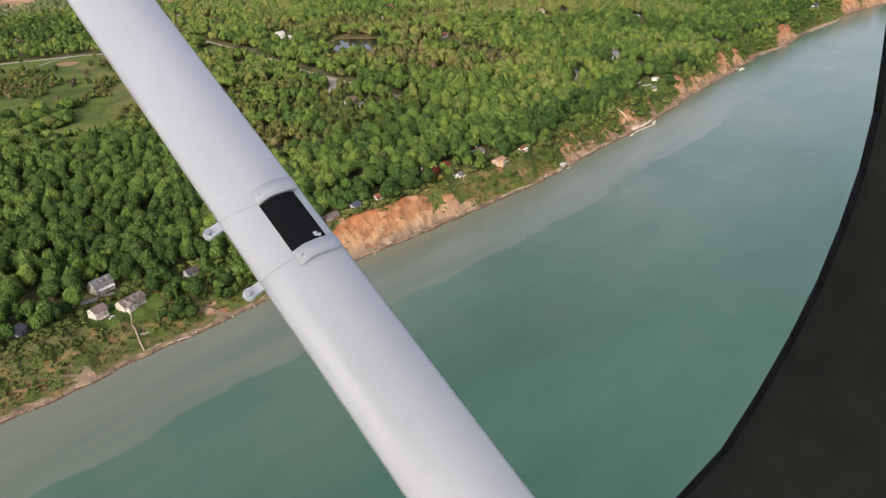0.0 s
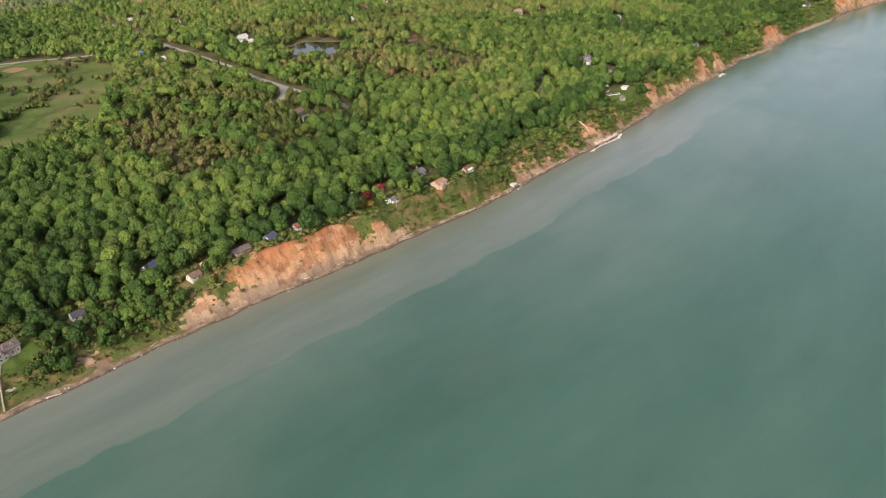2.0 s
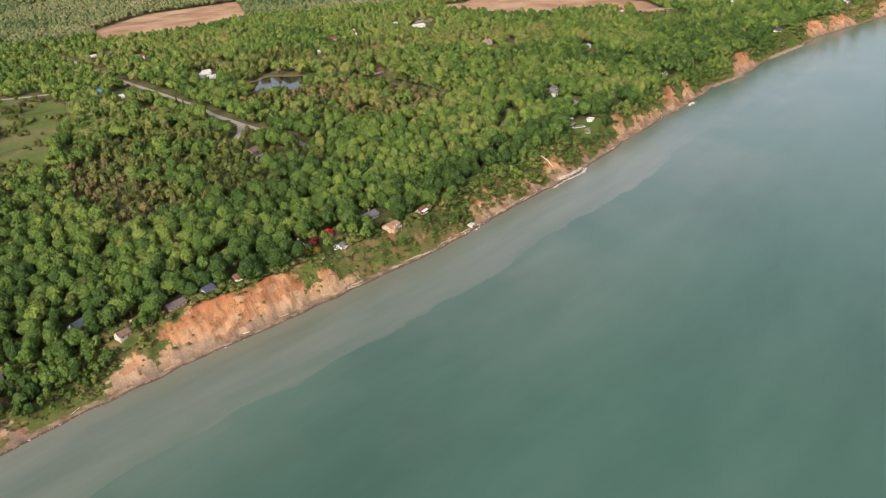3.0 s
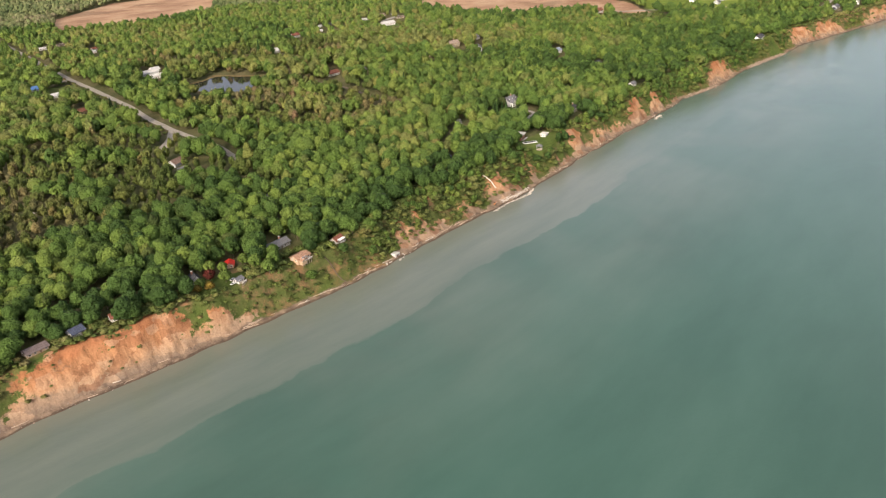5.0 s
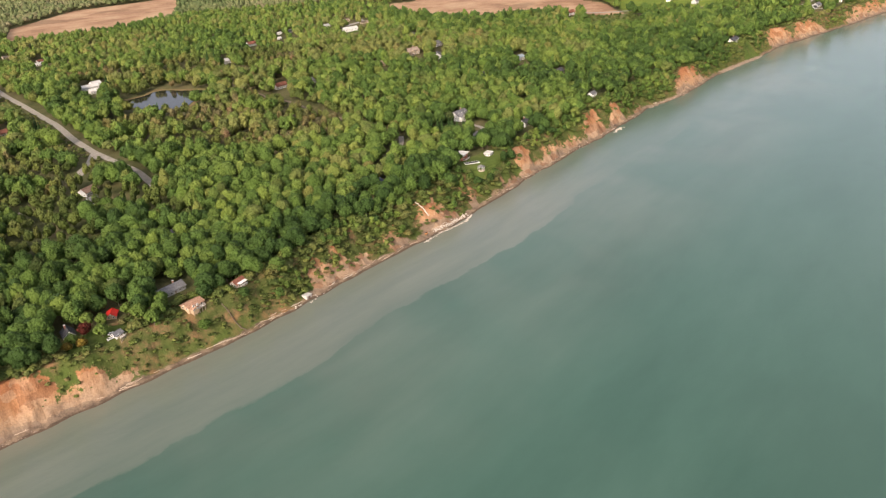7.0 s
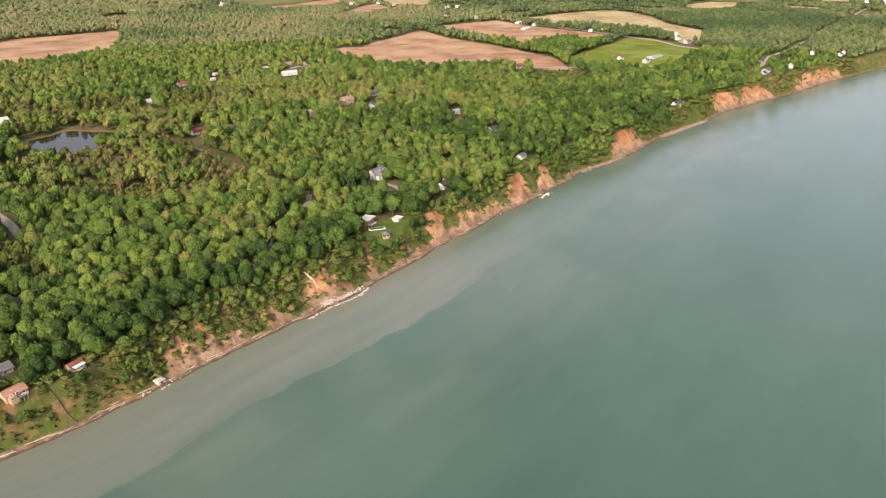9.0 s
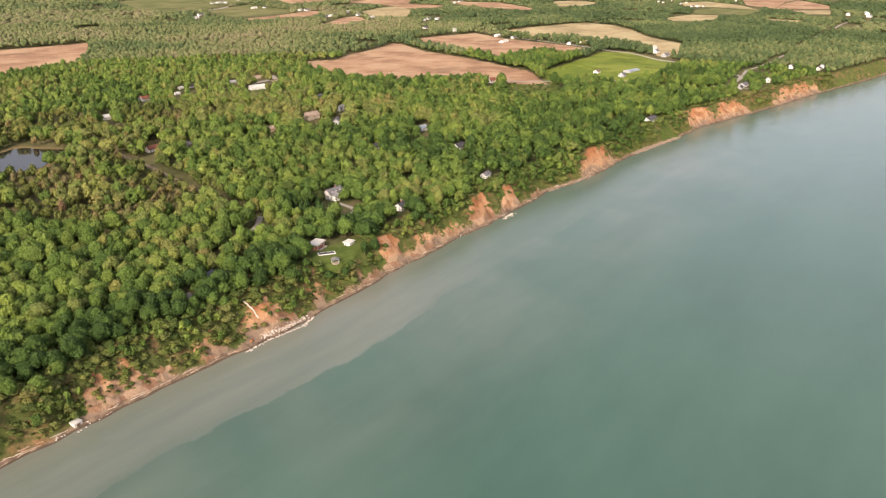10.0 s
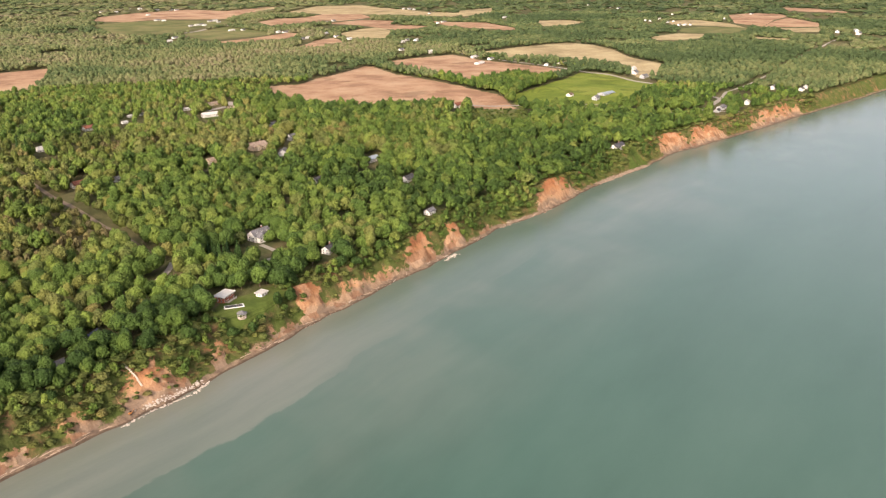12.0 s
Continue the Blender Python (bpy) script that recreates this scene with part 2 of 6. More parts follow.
def water_material():
    """Lake water: green body, grey silt near the shore (UV v is metres off the shore), wind ripple."""
    m = Mat("lake_water", 0.16, 0, 0.5)
    m.b.inputs["IOR"].default_value = 1.42
    uv = m.node("ShaderNodeUVMap").outputs[0]
    sep = m.node("ShaderNodeSeparateXYZ")
    m.link(uv, sep.inputs[0])
    p = m.place()
    wob = m.noise(m.stretch(uv, (0.018, 0.026, 1)), 1.0, 5.0, 0.62)
    wob2 = m.noise(m.stretch(uv, (0.0035, 0.004, 1)), 1.0, 2.0)
    off = m.math("ADD", sep.outputs[1], m.math("ADD", m.math("MULTIPLY", m.math("SUBTRACT", wob, 0.5), 22.0), m.math("MULTIPLY", m.math("SUBTRACT", wob2, 0.5), 26.0)))
    big = m.noise(m.stretch(uv, (0.0045, 0.012, 1)), 1.0, 5.0, 0.6)
    cloudy = m.noise(m.stretch(uv, (0.008, 0.05, 1)), 1.0, 5.0, 0.6)
    deep = m.ramp(big, (0.34, (0.036, 0.094, 0.068)), (0.5, (0.048, 0.115, 0.085)), (0.68, (0.064, 0.134, 0.102)))
    # deep and silt colours both grow paler towards the east, wavering with noise
    eastward = m.math("ADD", m.math("DIVIDE", sep.outputs[0], 1600.0), m.math("MULTIPLY", m.math("SUBTRACT", m.noise(m.stretch(uv, (0.0012, 0.003, 1)), 1.0, 3.0), 0.5), 0.5))
    deep = m.mix(m.ramp(eastward, (0.16, (0.0,)), (0.95, (1.0,))), deep, (0.080, 0.150, 0.122))
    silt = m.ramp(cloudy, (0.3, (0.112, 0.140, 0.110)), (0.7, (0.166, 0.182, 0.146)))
    silt = m.mix(m.ramp(eastward, (0.12, (0.0,)), (0.40, (0.8,))), silt, m.ramp(cloudy, (0.3, (0.160, 0.188, 0.158)), (0.7, (0.212, 0.226, 0.190))))
    strand = m.ramp(m.math("DIVIDE", off, 100.0), (0.0, (0.5,)), (0.16, (0.0,)))
    silt = m.mix(strand, silt, (0.185, 0.182, 0.145))
    reach_out = m.math("DIVIDE", off, 200.0)
    near = m.ramp(reach_out, (0.0, (1.0,)), (0.20, (0.86,)), (0.274, (0.74,)), (0.286, (0.0,)))
    drift = m.ramp(m.noise(m.stretch(uv, (0.0075, 0.006, 1)), 1.0, 3.0), (0.42, (0.35,)), (0.60, (1.0,)))
    tail = m.math("MULTIPLY", m.ramp(reach_out, (0.25, (0.55,)), (0.42, (0.40,)), (0.9, (0.04,))), drift)
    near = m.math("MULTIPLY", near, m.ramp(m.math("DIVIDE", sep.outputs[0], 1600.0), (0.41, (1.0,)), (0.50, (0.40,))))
    edge = m.math("MAXIMUM", near, tail)
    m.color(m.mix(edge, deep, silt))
    w1 = m.noise(m.stretch(p, (0.35, 0.9, 1), 0.5), 1.0, 3.0, 0.6)
    w2 = m.noise(m.stretch(p, (0.05, 0.12, 1), 0.5), 1.0, 2.0)
    return m.bump(m.math("ADD", w1, m.math("MULTIPLY", w2, 1.5)), 0.35, 0.25).m


def crop_material(name, lo, mid, hi, turn, rows=0.25):
    m = Mat(name, 0.95, 0, 0.1)
    p = m.place()
    a = m.noise(p, 0.018, 5.0, 0.6)
    b = m.noise(p, 0.4, 4.0)
    line = m.noise(m.stretch(p, (0.02, 1.2 * rows, 1), turn), 1.0, 2.0)
    col = m.ramp(a, (0.36, lo), (0.5, mid), (0.62, hi))
    wet = m.noise(m.stretch(p, (0.008, 0.011, 1), turn), 1.0, 5.0, 0.65)
    col = m.mix(m.ramp(wet, (0.55, (0.0,)), (0.63, (0.55,))), col, tuple(v * 0.55 for v in lo))
    col = m.mix(0.28, col, m.ramp(line, (0.35, (0.75, 0.75, 0.75)), (0.65, (1.2, 1.2, 1.2))), "MULTIPLY")
    return m.color(m.mix(0.5, col, m.ramp(b, (0.3, (0.75, 0.75, 0.75)), (0.7, (1.2, 1.2, 1.2))), "MULTIPLY")).bump(b, 0.5, 0.3).m


GROUND, WATER = ground_material(), water_material()
SOIL = crop_material("ploughed_soil", (0.29, 0.172, 0.108), (0.41, 0.258, 0.160), (0.46, 0.320, 0.205), 0.4)
BARE_SAND = crop_material("reddish_sand", (0.24, 0.15, 0.085), (0.32, 0.20, 0.12), (0.37, 0.25, 0.16), 0.3, 0.1)
STUBBLE = crop_material("dry_stubble", (0.30, 0.24, 0.13), (0.40, 0.32, 0.18), (0.46, 0.38, 0.22), 1.2)
CROP = crop_material("green_crop", (0.125, 0.175, 0.028), (0.165, 0.215, 0.036), (0.205, 0.240, 0.050), 1.5)
MEADOW = crop_material("meadow_grass", (0.070, 0.108, 0.026), (0.104, 0.140, 0.038), (0.165, 0.155, 0.066), 0.8, 0.05)
PASTURE = crop_material("spring_pasture", (0.120, 0.135, 0.050), (0.160, 0.170, 0.066), (0.205, 0.190, 0.085), 1.1, 0.05)
LAWN = crop_material("lawn_grass", (0.055, 0.090, 0.020), (0.085, 0.120, 0.028), (0.125, 0.140, 0.045), 0.8, 0.05)
ASPHALT = plain("road_surface", (0.34, 0.31, 0.27), 0.9, 0, 0.2, 0.25, 0.4)
GRAVEL = plain("gravel_drive", (0.34, 0.31, 0.27), 0.95, 0, 0.2, 0.3, 0.5)
DIRT = plain("dirt_track", (0.23, 0.18, 0.13), 0.95, 0, 0.2, 0.3, 0.5)
POND = Mat("pond_water", 0.06, 0, 0.22).color((0.022, 0.022, 0.020)).m
REED = crop_material("dry_reeds", (0.12, 0.10, 0.045), (0.19, 0.14, 0.065), (0.15, 0.15, 0.055), 0.3)
WHITE = siding("white_siding", (0.80, 0.79, 0.76))
CREAM = siding("cream_siding", (0.62, 0.50, 0.36))
TAN = siding("tan_siding", (0.46, 0.33, 0.22))
BRICKRED = plain("red_brick_wall", (0.34, 0.12, 0.075), 0.9, 0, 0.2, 0.3, 3.0)
GREYWALL = siding("grey_siding", (0.42, 0.43, 0.44))
ROOF_GREY = shingle("grey_shingles", (0.19, 0.19, 0.20))
ROOF_DARK = shingle("dark_shingles", (0.085, 0.085, 0.095))
ROOF_BROWN = shingle("brown_shingles", (0.23, 0.155, 0.12))
ROOF_TAN = shingle("tan_shingles", (0.36, 0.28, 0.22))
ROOF_RED = plain("red_metal_roof", (0.62, 0.035, 0.025), 0.45, 0.0, 0.5, 0.15, 1.0)
ROOF_MAUVE = shingle("mauve_brown_shingles", (0.20, 0.155, 0.15))
BEIGE = siding("weathered_beige_siding", (0.52, 0.47, 0.42))
ROOF_SALMON = shingle("salmon_shingles", (0.42, 0.25, 0.17))
ROOF_RUST = shingle("rust_shingles", (0.27, 0.11, 0.075))
ROOF_WHITE = plain("white_membrane_roof", (0.56, 0.55, 0.52), 0.7, 0, 0.3, 0.12, 0.7)
ROOF_SLATE = plain("pale_slate_roof", (0.27, 0.32, 0.38), 0.5, 0, 0.4, 0.12, 0.7)
ROOF_NAVY = shingle("blue_grey_shingles", (0.085, 0.10, 0.145))
ROOF_BLUE = plain("blue_metal_roof", (0.10, 0.22, 0.48), 0.45, 0, 0.5, 0.15, 1.0)
TRIM = plain("white_trim", (0.80, 0.80, 0.78), 0.5, 0, 0.4, 0.06)
PANE = Mat("window_glass", 0.05, 0, 0.6).color((0.02, 0.025, 0.03)).m
DOORPAINT = plain("door_paint", (0.16, 0.10, 0.07), 0.5)
CHIMNEY = plain("chimney_brick", (0.33, 0.17, 0.12), 0.9, 0, 0.2, 0.3, 4.0)
DECKWOOD = plain("weathered_deck", (0.36, 0.30, 0.24), 0.85, 0, 0.2, 0.25, 1.5)
PALEWOOD = plain("bleached_wood", (0.62, 0.56, 0.48), 0.85, 0, 0.2, 0.2, 1.5)
DRIFT = plain("driftwood", (0.46, 0.36, 0.27), 0.9, 0, 0.2, 0.35, 1.0)
ROCK = plain("limestone_rock", (0.50, 0.45, 0.39), 0.9, 0, 0.2, 0.25, 0.8, 0.4)
CONCRETE = plain("concrete", (0.50, 0.48, 0.45), 0.85, 0, 0.25, 0.2, 0.6)
STEEL = plain("galvanised_steel", (0.55, 0.56, 0.57), 0.4, 0.8, 0.5, 0.1)


# ---------------------------------------------------------------- mesh helpers
def mesh_from(name, verts, faces, mats, uvs=None, slots=None, smooth=True):
    """A mesh from arrays: verts (n,3), faces (m,3 or 4), uvs a pair for each vertex."""
    verts, faces = np.asarray(verts, np.float32), np.asarray(faces, np.int32)
    k = faces.shape[1]
    me = bpy.data.meshes.new(name)
    me.vertices.add(len(verts))
    me.vertices.foreach_set("co", verts.ravel())
    me.loops.add(faces.size)
    me.loops.foreach_set("vertex_index", faces.ravel())
    me.polygons.add(len(faces))
    me.polygons.foreach_set("loop_start", np.arange(0, faces.size, k, dtype=np.int32))
    if uvs is not None:
        layer = me.uv_layers.new(name="UVMap")
        layer.data.foreach_set("uv", np.asarray(uvs, np.float32)[faces.ravel()].ravel())
    for m in mats:
        me.materials.append(m)
    if slots is not None:
        me.polygons.foreach_set("material_index", np.asarray(slots, np.int32))
    me.polygons.foreach_set("use_smooth", np.full(len(faces), smooth))
    me.update(calc_edges=True)
    return me


def part(name, bm, material, parent=None, label="", smooth=False):
    """Links a bmesh as one mesh object, under parent if there is one."""
    me = bpy.data.meshes.new(name)
    if smooth:
        for f in bm.faces:
            f.smooth = True
    bm.to_mesh(me)
    bm.free()
    me.materials.append(material)
    ob = new(name, me)
    if parent is not None:
        ob.parent = parent
    return tagged(ob, label)


def box(bm, x, y, z, sx, sy, sz, turn=0.0):
    """Adds a box centred at x, y with its foot at z."""
    m = Matrix.Translation((x, y, z + sz / 2)) @ Matrix.Rotation(turn, 4, "Z") @ Matrix.Diagonal((sx, sy, sz, 1))
    bmesh.ops.create_cube(bm, size=1.0, matrix=m)
    return bm


def rod(bm, a, b, r0, r1, sides=7):
    """Adds a tapered rod from a to b."""
    a, b = Vector(a), Vector(b)
    m = Matrix.Translation((a + b) / 2) @ (b - a).to_track_quat("Z", "Y").to_matrix().to_4x4()
    bmesh.ops.create_cone(bm, cap_ends=True, segments=sides, radius1=r0, radius2=r1, depth=(b - a).length, matrix=m)
    return bm


def in_poly(px, py, poly):
    """Which of the points lie inside the polygon."""
    inside = np.zeros(np.shape(px), bool)
    n = len(poly)
    for i in range(n):
        (x0, y0), (x1, y1) = poly[i], poly[(i + 1) % n]
        if y0 == y1:
            continue
        c = ((y0 > py) != (y1 > py)) & (px < (x1 - x0) * (py - y0) / (y1 - y0) + x0)
        inside ^= c
    return inside


def near_line(px, py, line, width):
    """Which of the points lie within width of the polyline."""
    hit = np.zeros(np.shape(px), bool)
    for (x0, y0), (x1, y1) in zip(line, line[1:]):
        dx, dy = x1 - x0, y1 - y0
        s = np.clip(((px - x0) * dx + (py - y0) * dy) / (dx * dx + dy * dy), 0, 1)
        hit |= np.hypot(px - x0 - s * dx, py - y0 - s * dy) < width
    return hit


def waves(x, y, seed, size):
    """Smooth cheap noise for arrays, about -1 to 1."""
    r = np.random.RandomState(seed)
    out = 0.0
    for i in range(7):
        a, k, ph = r.uniform(0, 6.283), r.uniform(0.6, 2.1) / size, r.uniform(0, 6.283)
        out = out + np.sin((x * math.cos(a) + y * math.sin(a)) * k * 6.283 + ph)
    return out / 3.2


# ---------------------------------------------------------------- the lie of the land
SHORE = [(-4000, -430), (-600, 240), (26, 359), (83, 369), (137, 378), (171, 384), (237, 394), (290, 398), (345, 405), (400, 411),
         (447, 420), (503, 434), (559, 444), (602, 453), (686, 479), (747, 496), (850, 521), (922, 543), (993, 550), (1104, 579),
         (1206, 591), (1263, 606), (1322, 608), (1464, 614), (1609, 625), (1801, 632), (2600, 690), (9000, 1500)]
SX, SY = np.array([p[0] for p in SHORE], float), np.array([p[1] for p in SHORE], float)
# bare faces of the bluff: from x, to x, share of the height that is bare
SCARS = [(60, 74, 0.4), (140, 149, 0.5), (192, 216, 0.75), (212, 322, 1.0), (312, 338, 0.7), (332, 352, 0.4), (458, 504, 0.72), (503, 518, 0.5), (556, 604, 0.74), (530, 552, 0.55),
         (618, 634, 0.45), (640, 690, 0.28), (690, 718, 1.0), (712, 770, 0.48), (736, 806, 0.42), (800, 838, 0.95), (838, 860, 0.35), (852, 876, 0.85), (876, 930, 0.22), (986, 1066, 0.95), (1256, 1322, 1.05),
         (1318, 1410, 0.95), (1478, 1640, 0.9)]


def shore_y(x):
    return np.interp(x, SX, SY) + 1.2 * waves(x, 0 * x, 3, 45.0)


def top_z(x):
    return np.interp(x, [-500, 130, 190, 228, 300, 350, 450, 9000], [7.0, 7.0, 13.0, 18.5, 20.0, 19.5, 18.5, 18.5])


def bare_share(x, d=None):
    """Share of the bluff's height that is bare; the faces lean and fray with the height."""
    x = np.asarray(x, float)
    if d is not None:
        x = x + 4.0 * waves(x, d, 16, 30.0) + 2.0 * waves(x, d, 18, 11.0)
    out = np.zeros(np.shape(x))
    for a, b, s in SCARS:
        u = np.clip((x - a) / (b - a), 0, 1)
        out = np.maximum(out, s * np.clip(1 - np.abs(2 * u - 1) ** 2.6, 0, 1) ** 0.55)
    return out * np.clip(1 + np.where(out < 0.97, 0.20, 0.06) * waves(x, 0 * x, 19, 34.0), 0, 1.3)


def bluff_width(x):
    return np.interp(x, [140, 190, 225, 300, 350, 430, 470, 575, 640, 690, 760, 9000], [48.0, 32.0, 18.0, 16.0, 12.5, 15.0, 24.0, 26.0, 25.0, 18.0, 17.0, 16.0]) + 1.3 * waves(x, 0 * x, 8, 60.0)


def land_z(x, d):
    """Height of the land at x, d metres inland of the shore."""
    x, d = np.asarray(x, float), np.asarray(d, float)
    t = np.clip((d - 5) / bluff_width(x), 0, 1)
    steep = np.clip(bare_share(x, d), 0, 1)
    prof = (1 - steep) * (t * t * (3 - 2 * t) * 0.6 + t * 0.4) + steep * np.clip(t * 1.15, 0, 1) ** 0.9
    z = np.where(d < 0, np.maximum(-8, d * 0.25), np.clip(d / 5, 0, 1) * 1.3) + prof * (top_z(x) - 1.3)
    face = np.clip(t * 5, 0, 1) * np.clip((1 - t) * 5, 0, 1)
    gully = 1.2 - 2.4 * np.abs(waves(x + 2.0 * waves(x, d, 15, 12.0), d * 0.22, 14, 9.0))
    z = z + face * steep * 0.34 * np.maximum(gully, -1.2)
    z = z + face * (0.9 * waves(x, d * 0.8, 11, 18.0) + 0.65 * waves(x, d * 0.7, 12, 8.0) + steep * 0.4 * waves(x, d * 0.9, 13, 4.2))
    roll = np.clip((d - 60) / 60, 0, 1) * np.clip((520 - d) / 150, 0, 1)
    back = np.clip((d - 60) / 200, 0, 1) * (20.0 - top_z(x))
    return z + roll * 1.4 * waves(x, d, 21, 150.0) + back


def ground_z(x, y):
    return float(land_z(x, y - shore_y(np.float64(x))))


# ---------------------------------------------------------------- ground, lake
def steps(*spans):
    """Rising values: (from, to, step) spans joined."""
    out = []
    for a, b, s in spans:
        out.extend(np.arange(a, b, s))
    return np.array(out + [spans[-1][1]])


def make_ground():
    xs = steps((-6000, -600, 300), (-600, -60, 20), (-60, 900, 2.0), (900, 1900, 4.0), (1900, 3000, 50), (3000, 9000, 400))
    ds = steps((-90, -10, 20), (-10, 0, 2), (0, 46, 0.95), (46, 60, 3.5), (60, 560, 10), (560, 1200, 60), (1200, 9000, 400))
    X, D = np.meshgrid(xs, ds)
    Y, Z = shore_y(X) + D, land_z(X, D)
    nx, nd = len(xs), len(ds)
    verts = np.stack([X, Y, Z], -1).reshape(-1, 3)
    i = np.arange(nx - 1)[None, :] + nx * np.arange(nd - 1)[:, None]
    faces = np.stack([i, i + 1, i + nx + 1, i + nx], -1).reshape(-1, 4)
    t = (D - 5) / bluff_width(X)
    lim = bare_share(X, D)
    margin = np.clip(np.where(lim > 0.05, lim * 1.08 - t, -1.0), -1, 0.6) - np.where(lim < 0.97, 0.18, 0.0)
    me = mesh_from("ground", verts, faces, [GROUND], uvs=np.stack([margin, D], -1).reshape(-1, 2))
    tagged(new("ground", me), "wooded plateau above an eroding sandy bluff and narrow beach", "ground", kind="structure")


def make_lake():
    xs = steps((-6000, -400, 400), (-400, 2400, 14), (2400, 9000, 400))
    off = np.concatenate([np.arange(-8, 200, 8), np.arange(200, 1000, 100), np.arange(1000, 9001, 1000)]).astype(float)
    X, D = np.meshgrid(xs, off)
    verts = np.stack([X, shore_y(X) - D, 0 * X], -1).reshape(-1, 3)
    nx, nd = len(xs), len(off)
    i = np.arange(nx - 1)[None, :] + nx * np.arange(nd - 1)[:, None]
    faces = np.stack([i, i + nx, i + nx + 1, i + 1], -1).reshape(-1, 4)
    uvs = np.stack([X, D], -1).reshape(-1, 2)
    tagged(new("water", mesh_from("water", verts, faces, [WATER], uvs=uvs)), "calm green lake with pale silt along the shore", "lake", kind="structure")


def sheet(name, poly, mat, label, category, lift=0.2, cell=5.0):
    """A patch of land cover draped over the ground."""
    P = np.array(poly, float)
    if (P[:, 1] - shore_y(P[:, 0])).min() > 560:
        bm = bmesh.new()
        f = bm.faces.new([bm.verts.new((x, y, 20 + lift)) for x, y in poly])
        bmesh.ops.triangulate(bm, faces=[f])
        bmesh.ops.recalc_face_normals(bm, faces=bm.faces)
        return tagged(part(name, bm, mat), label, category, kind="structure")
    xs = np.arange(P[:, 0].min(), P[:, 0].max() + cell, cell)
    ys = np.arange(P[:, 1].min(), P[:, 1].max() + cell, cell)
    X, Y = np.meshgrid(xs, ys)
    X2, Y2 = X + cell * 0.3 * waves(X, Y, 41, 17.0), Y + cell * 0.3 * waves(X, Y, 42, 17.0)
    Z = land_z(X2, Y2 - shore_y(X2)) + lift
    nx, ny = len(xs), len(ys)
    i = (np.arange(nx - 1)[None, :] + nx * np.arange(ny - 1)[:, None]).ravel()
    keep = in_poly((X[:-1, :-1] + cell / 2).ravel(), (Y[:-1, :-1] + cell / 2).ravel(), poly)
    i = i[keep]
    faces = np.stack([i, i + 1, i + nx + 1, i + nx], -1)
    me = mesh_from(name, np.stack([X2, Y2, Z], -1).reshape(-1, 3), faces, [mat])
    bm = bmesh.new()
    bm.from_mesh(me)
    bmesh.ops.delete(bm, geom=[v for v in bm.verts if not v.link_faces], context="VERTS")
    bm.to_mesh(me)
    bm.free()
    return tagged(new(name, me), label, category, kind="structure")


def ribbon(name, line, width, mat, label, category="road", lift=0.35):
    """A road or drive laid over the ground along a line."""
    pts = []
    for (x0, y0), (x1, y1) in zip(line, line[1:]):
        n = max(1, int(math.hypot(x1 - x0, y1 - y0) / 5))
        pts += [(x0 + (x1 - x0) * k / n, y0 + (y1 - y0) * k / n) for k in range(n)]
    pts.append(line[-1])
    P = np.array(pts, float)
    for _ in range(3):
        P[1:-1] = (P[:-2] + 2 * P[1:-1] + P[2:]) / 4
    T = np.gradient(P, axis=0)
    T /= np.linalg.norm(T, axis=1)[:, None]
    N = np.stack([-T[:, 1], T[:, 0]], -1)
    rows = [P + N * width * s for s in (-0.5, 0.0, 0.5)]
    verts = np.concatenate([np.stack([r[:, 0], r[:, 1], land_z(r[:, 0], r[:, 1] - shore_y(r[:, 0])) + lift + c], -1) for r, c in zip(rows, (0, 0.08, 0))])
    n = len(P)
    i = np.arange(n - 1)
    faces = np.concatenate([np.stack([i + a * n, i + 1 + a * n, i + 1 + (a + 1) * n, i + (a + 1) * n], -1) for a in (0, 1)])
    me = mesh_from(name, verts, faces[:, ::-1], [mat])
    return tagged(new(name, me), label, category, kind="structure")


make_ground()
make_lake()

FIELDS = [
    ("field", [(1103, 1255), (1149, 1240), (1204, 1276), (1267, 1302), (1359, 1352), (1367, 1336), (1340, 1231), (1344, 1157), (1340, 1079), (1332, 1010), (1318, 939), (1256, 846), (1225, 878), (1180, 922), (1133, 962), (1095, 989), (1050, 1032), (1045, 1084), (1038, 1135)], SOIL, "bare ploughed brown field beside the woods"),
    ("field", [(1428, 1382), (1489, 1388), (1563, 1387), (1610, 1386), (1591, 1279), (1603, 1212), (1612, 1130), (1610, 1052), (1482, 1010), (1485, 1080), (1433, 1069), (1352, 1052), (1374, 1132), (1389, 1228), (1401, 1328)], SOIL, "bare ploughed brown field behind a hedge"),
    ("field", [(1651, 1378), (1784, 1392), (1894, 1391), (1972, 1390), (1985, 1315), (1947, 1227), (1870, 1130), (1830, 1044), (1818, 999), (1678, 918), (1634, 927), (1724, 1045), (1722, 1112), (1692, 1159), (1693, 1205), (1641, 1249), (1653, 1312)], STUBBLE, "dry tan stubble field"),
    ("field", [(1657, 1441), (1734, 1479), (1801, 1469), (1752, 1418), (1686, 1417)], PASTURE, "olive green pasture beside a field"),
    ("field", [(1601, 1031), (1624, 992), (1618, 926), (1603, 858), (1505, 810), (1435, 800), (1377, 805), (1325, 812), (1288, 831), (1270, 858), (1328, 931), (1425, 969), (1529, 1001)], CROP, "bright green young crop field"),
    ("field", [(515, 1400), (660, 1385), (800, 1440), (905, 1700), (700, 1690), (560, 1560)], SOIL, "bare brown field between woods"),
    ("field", [(240, 1560), (360, 1590), (400, 1720), (300, 1800), (200, 1700)], SOIL, "bare brown field beyond the woods"),
]
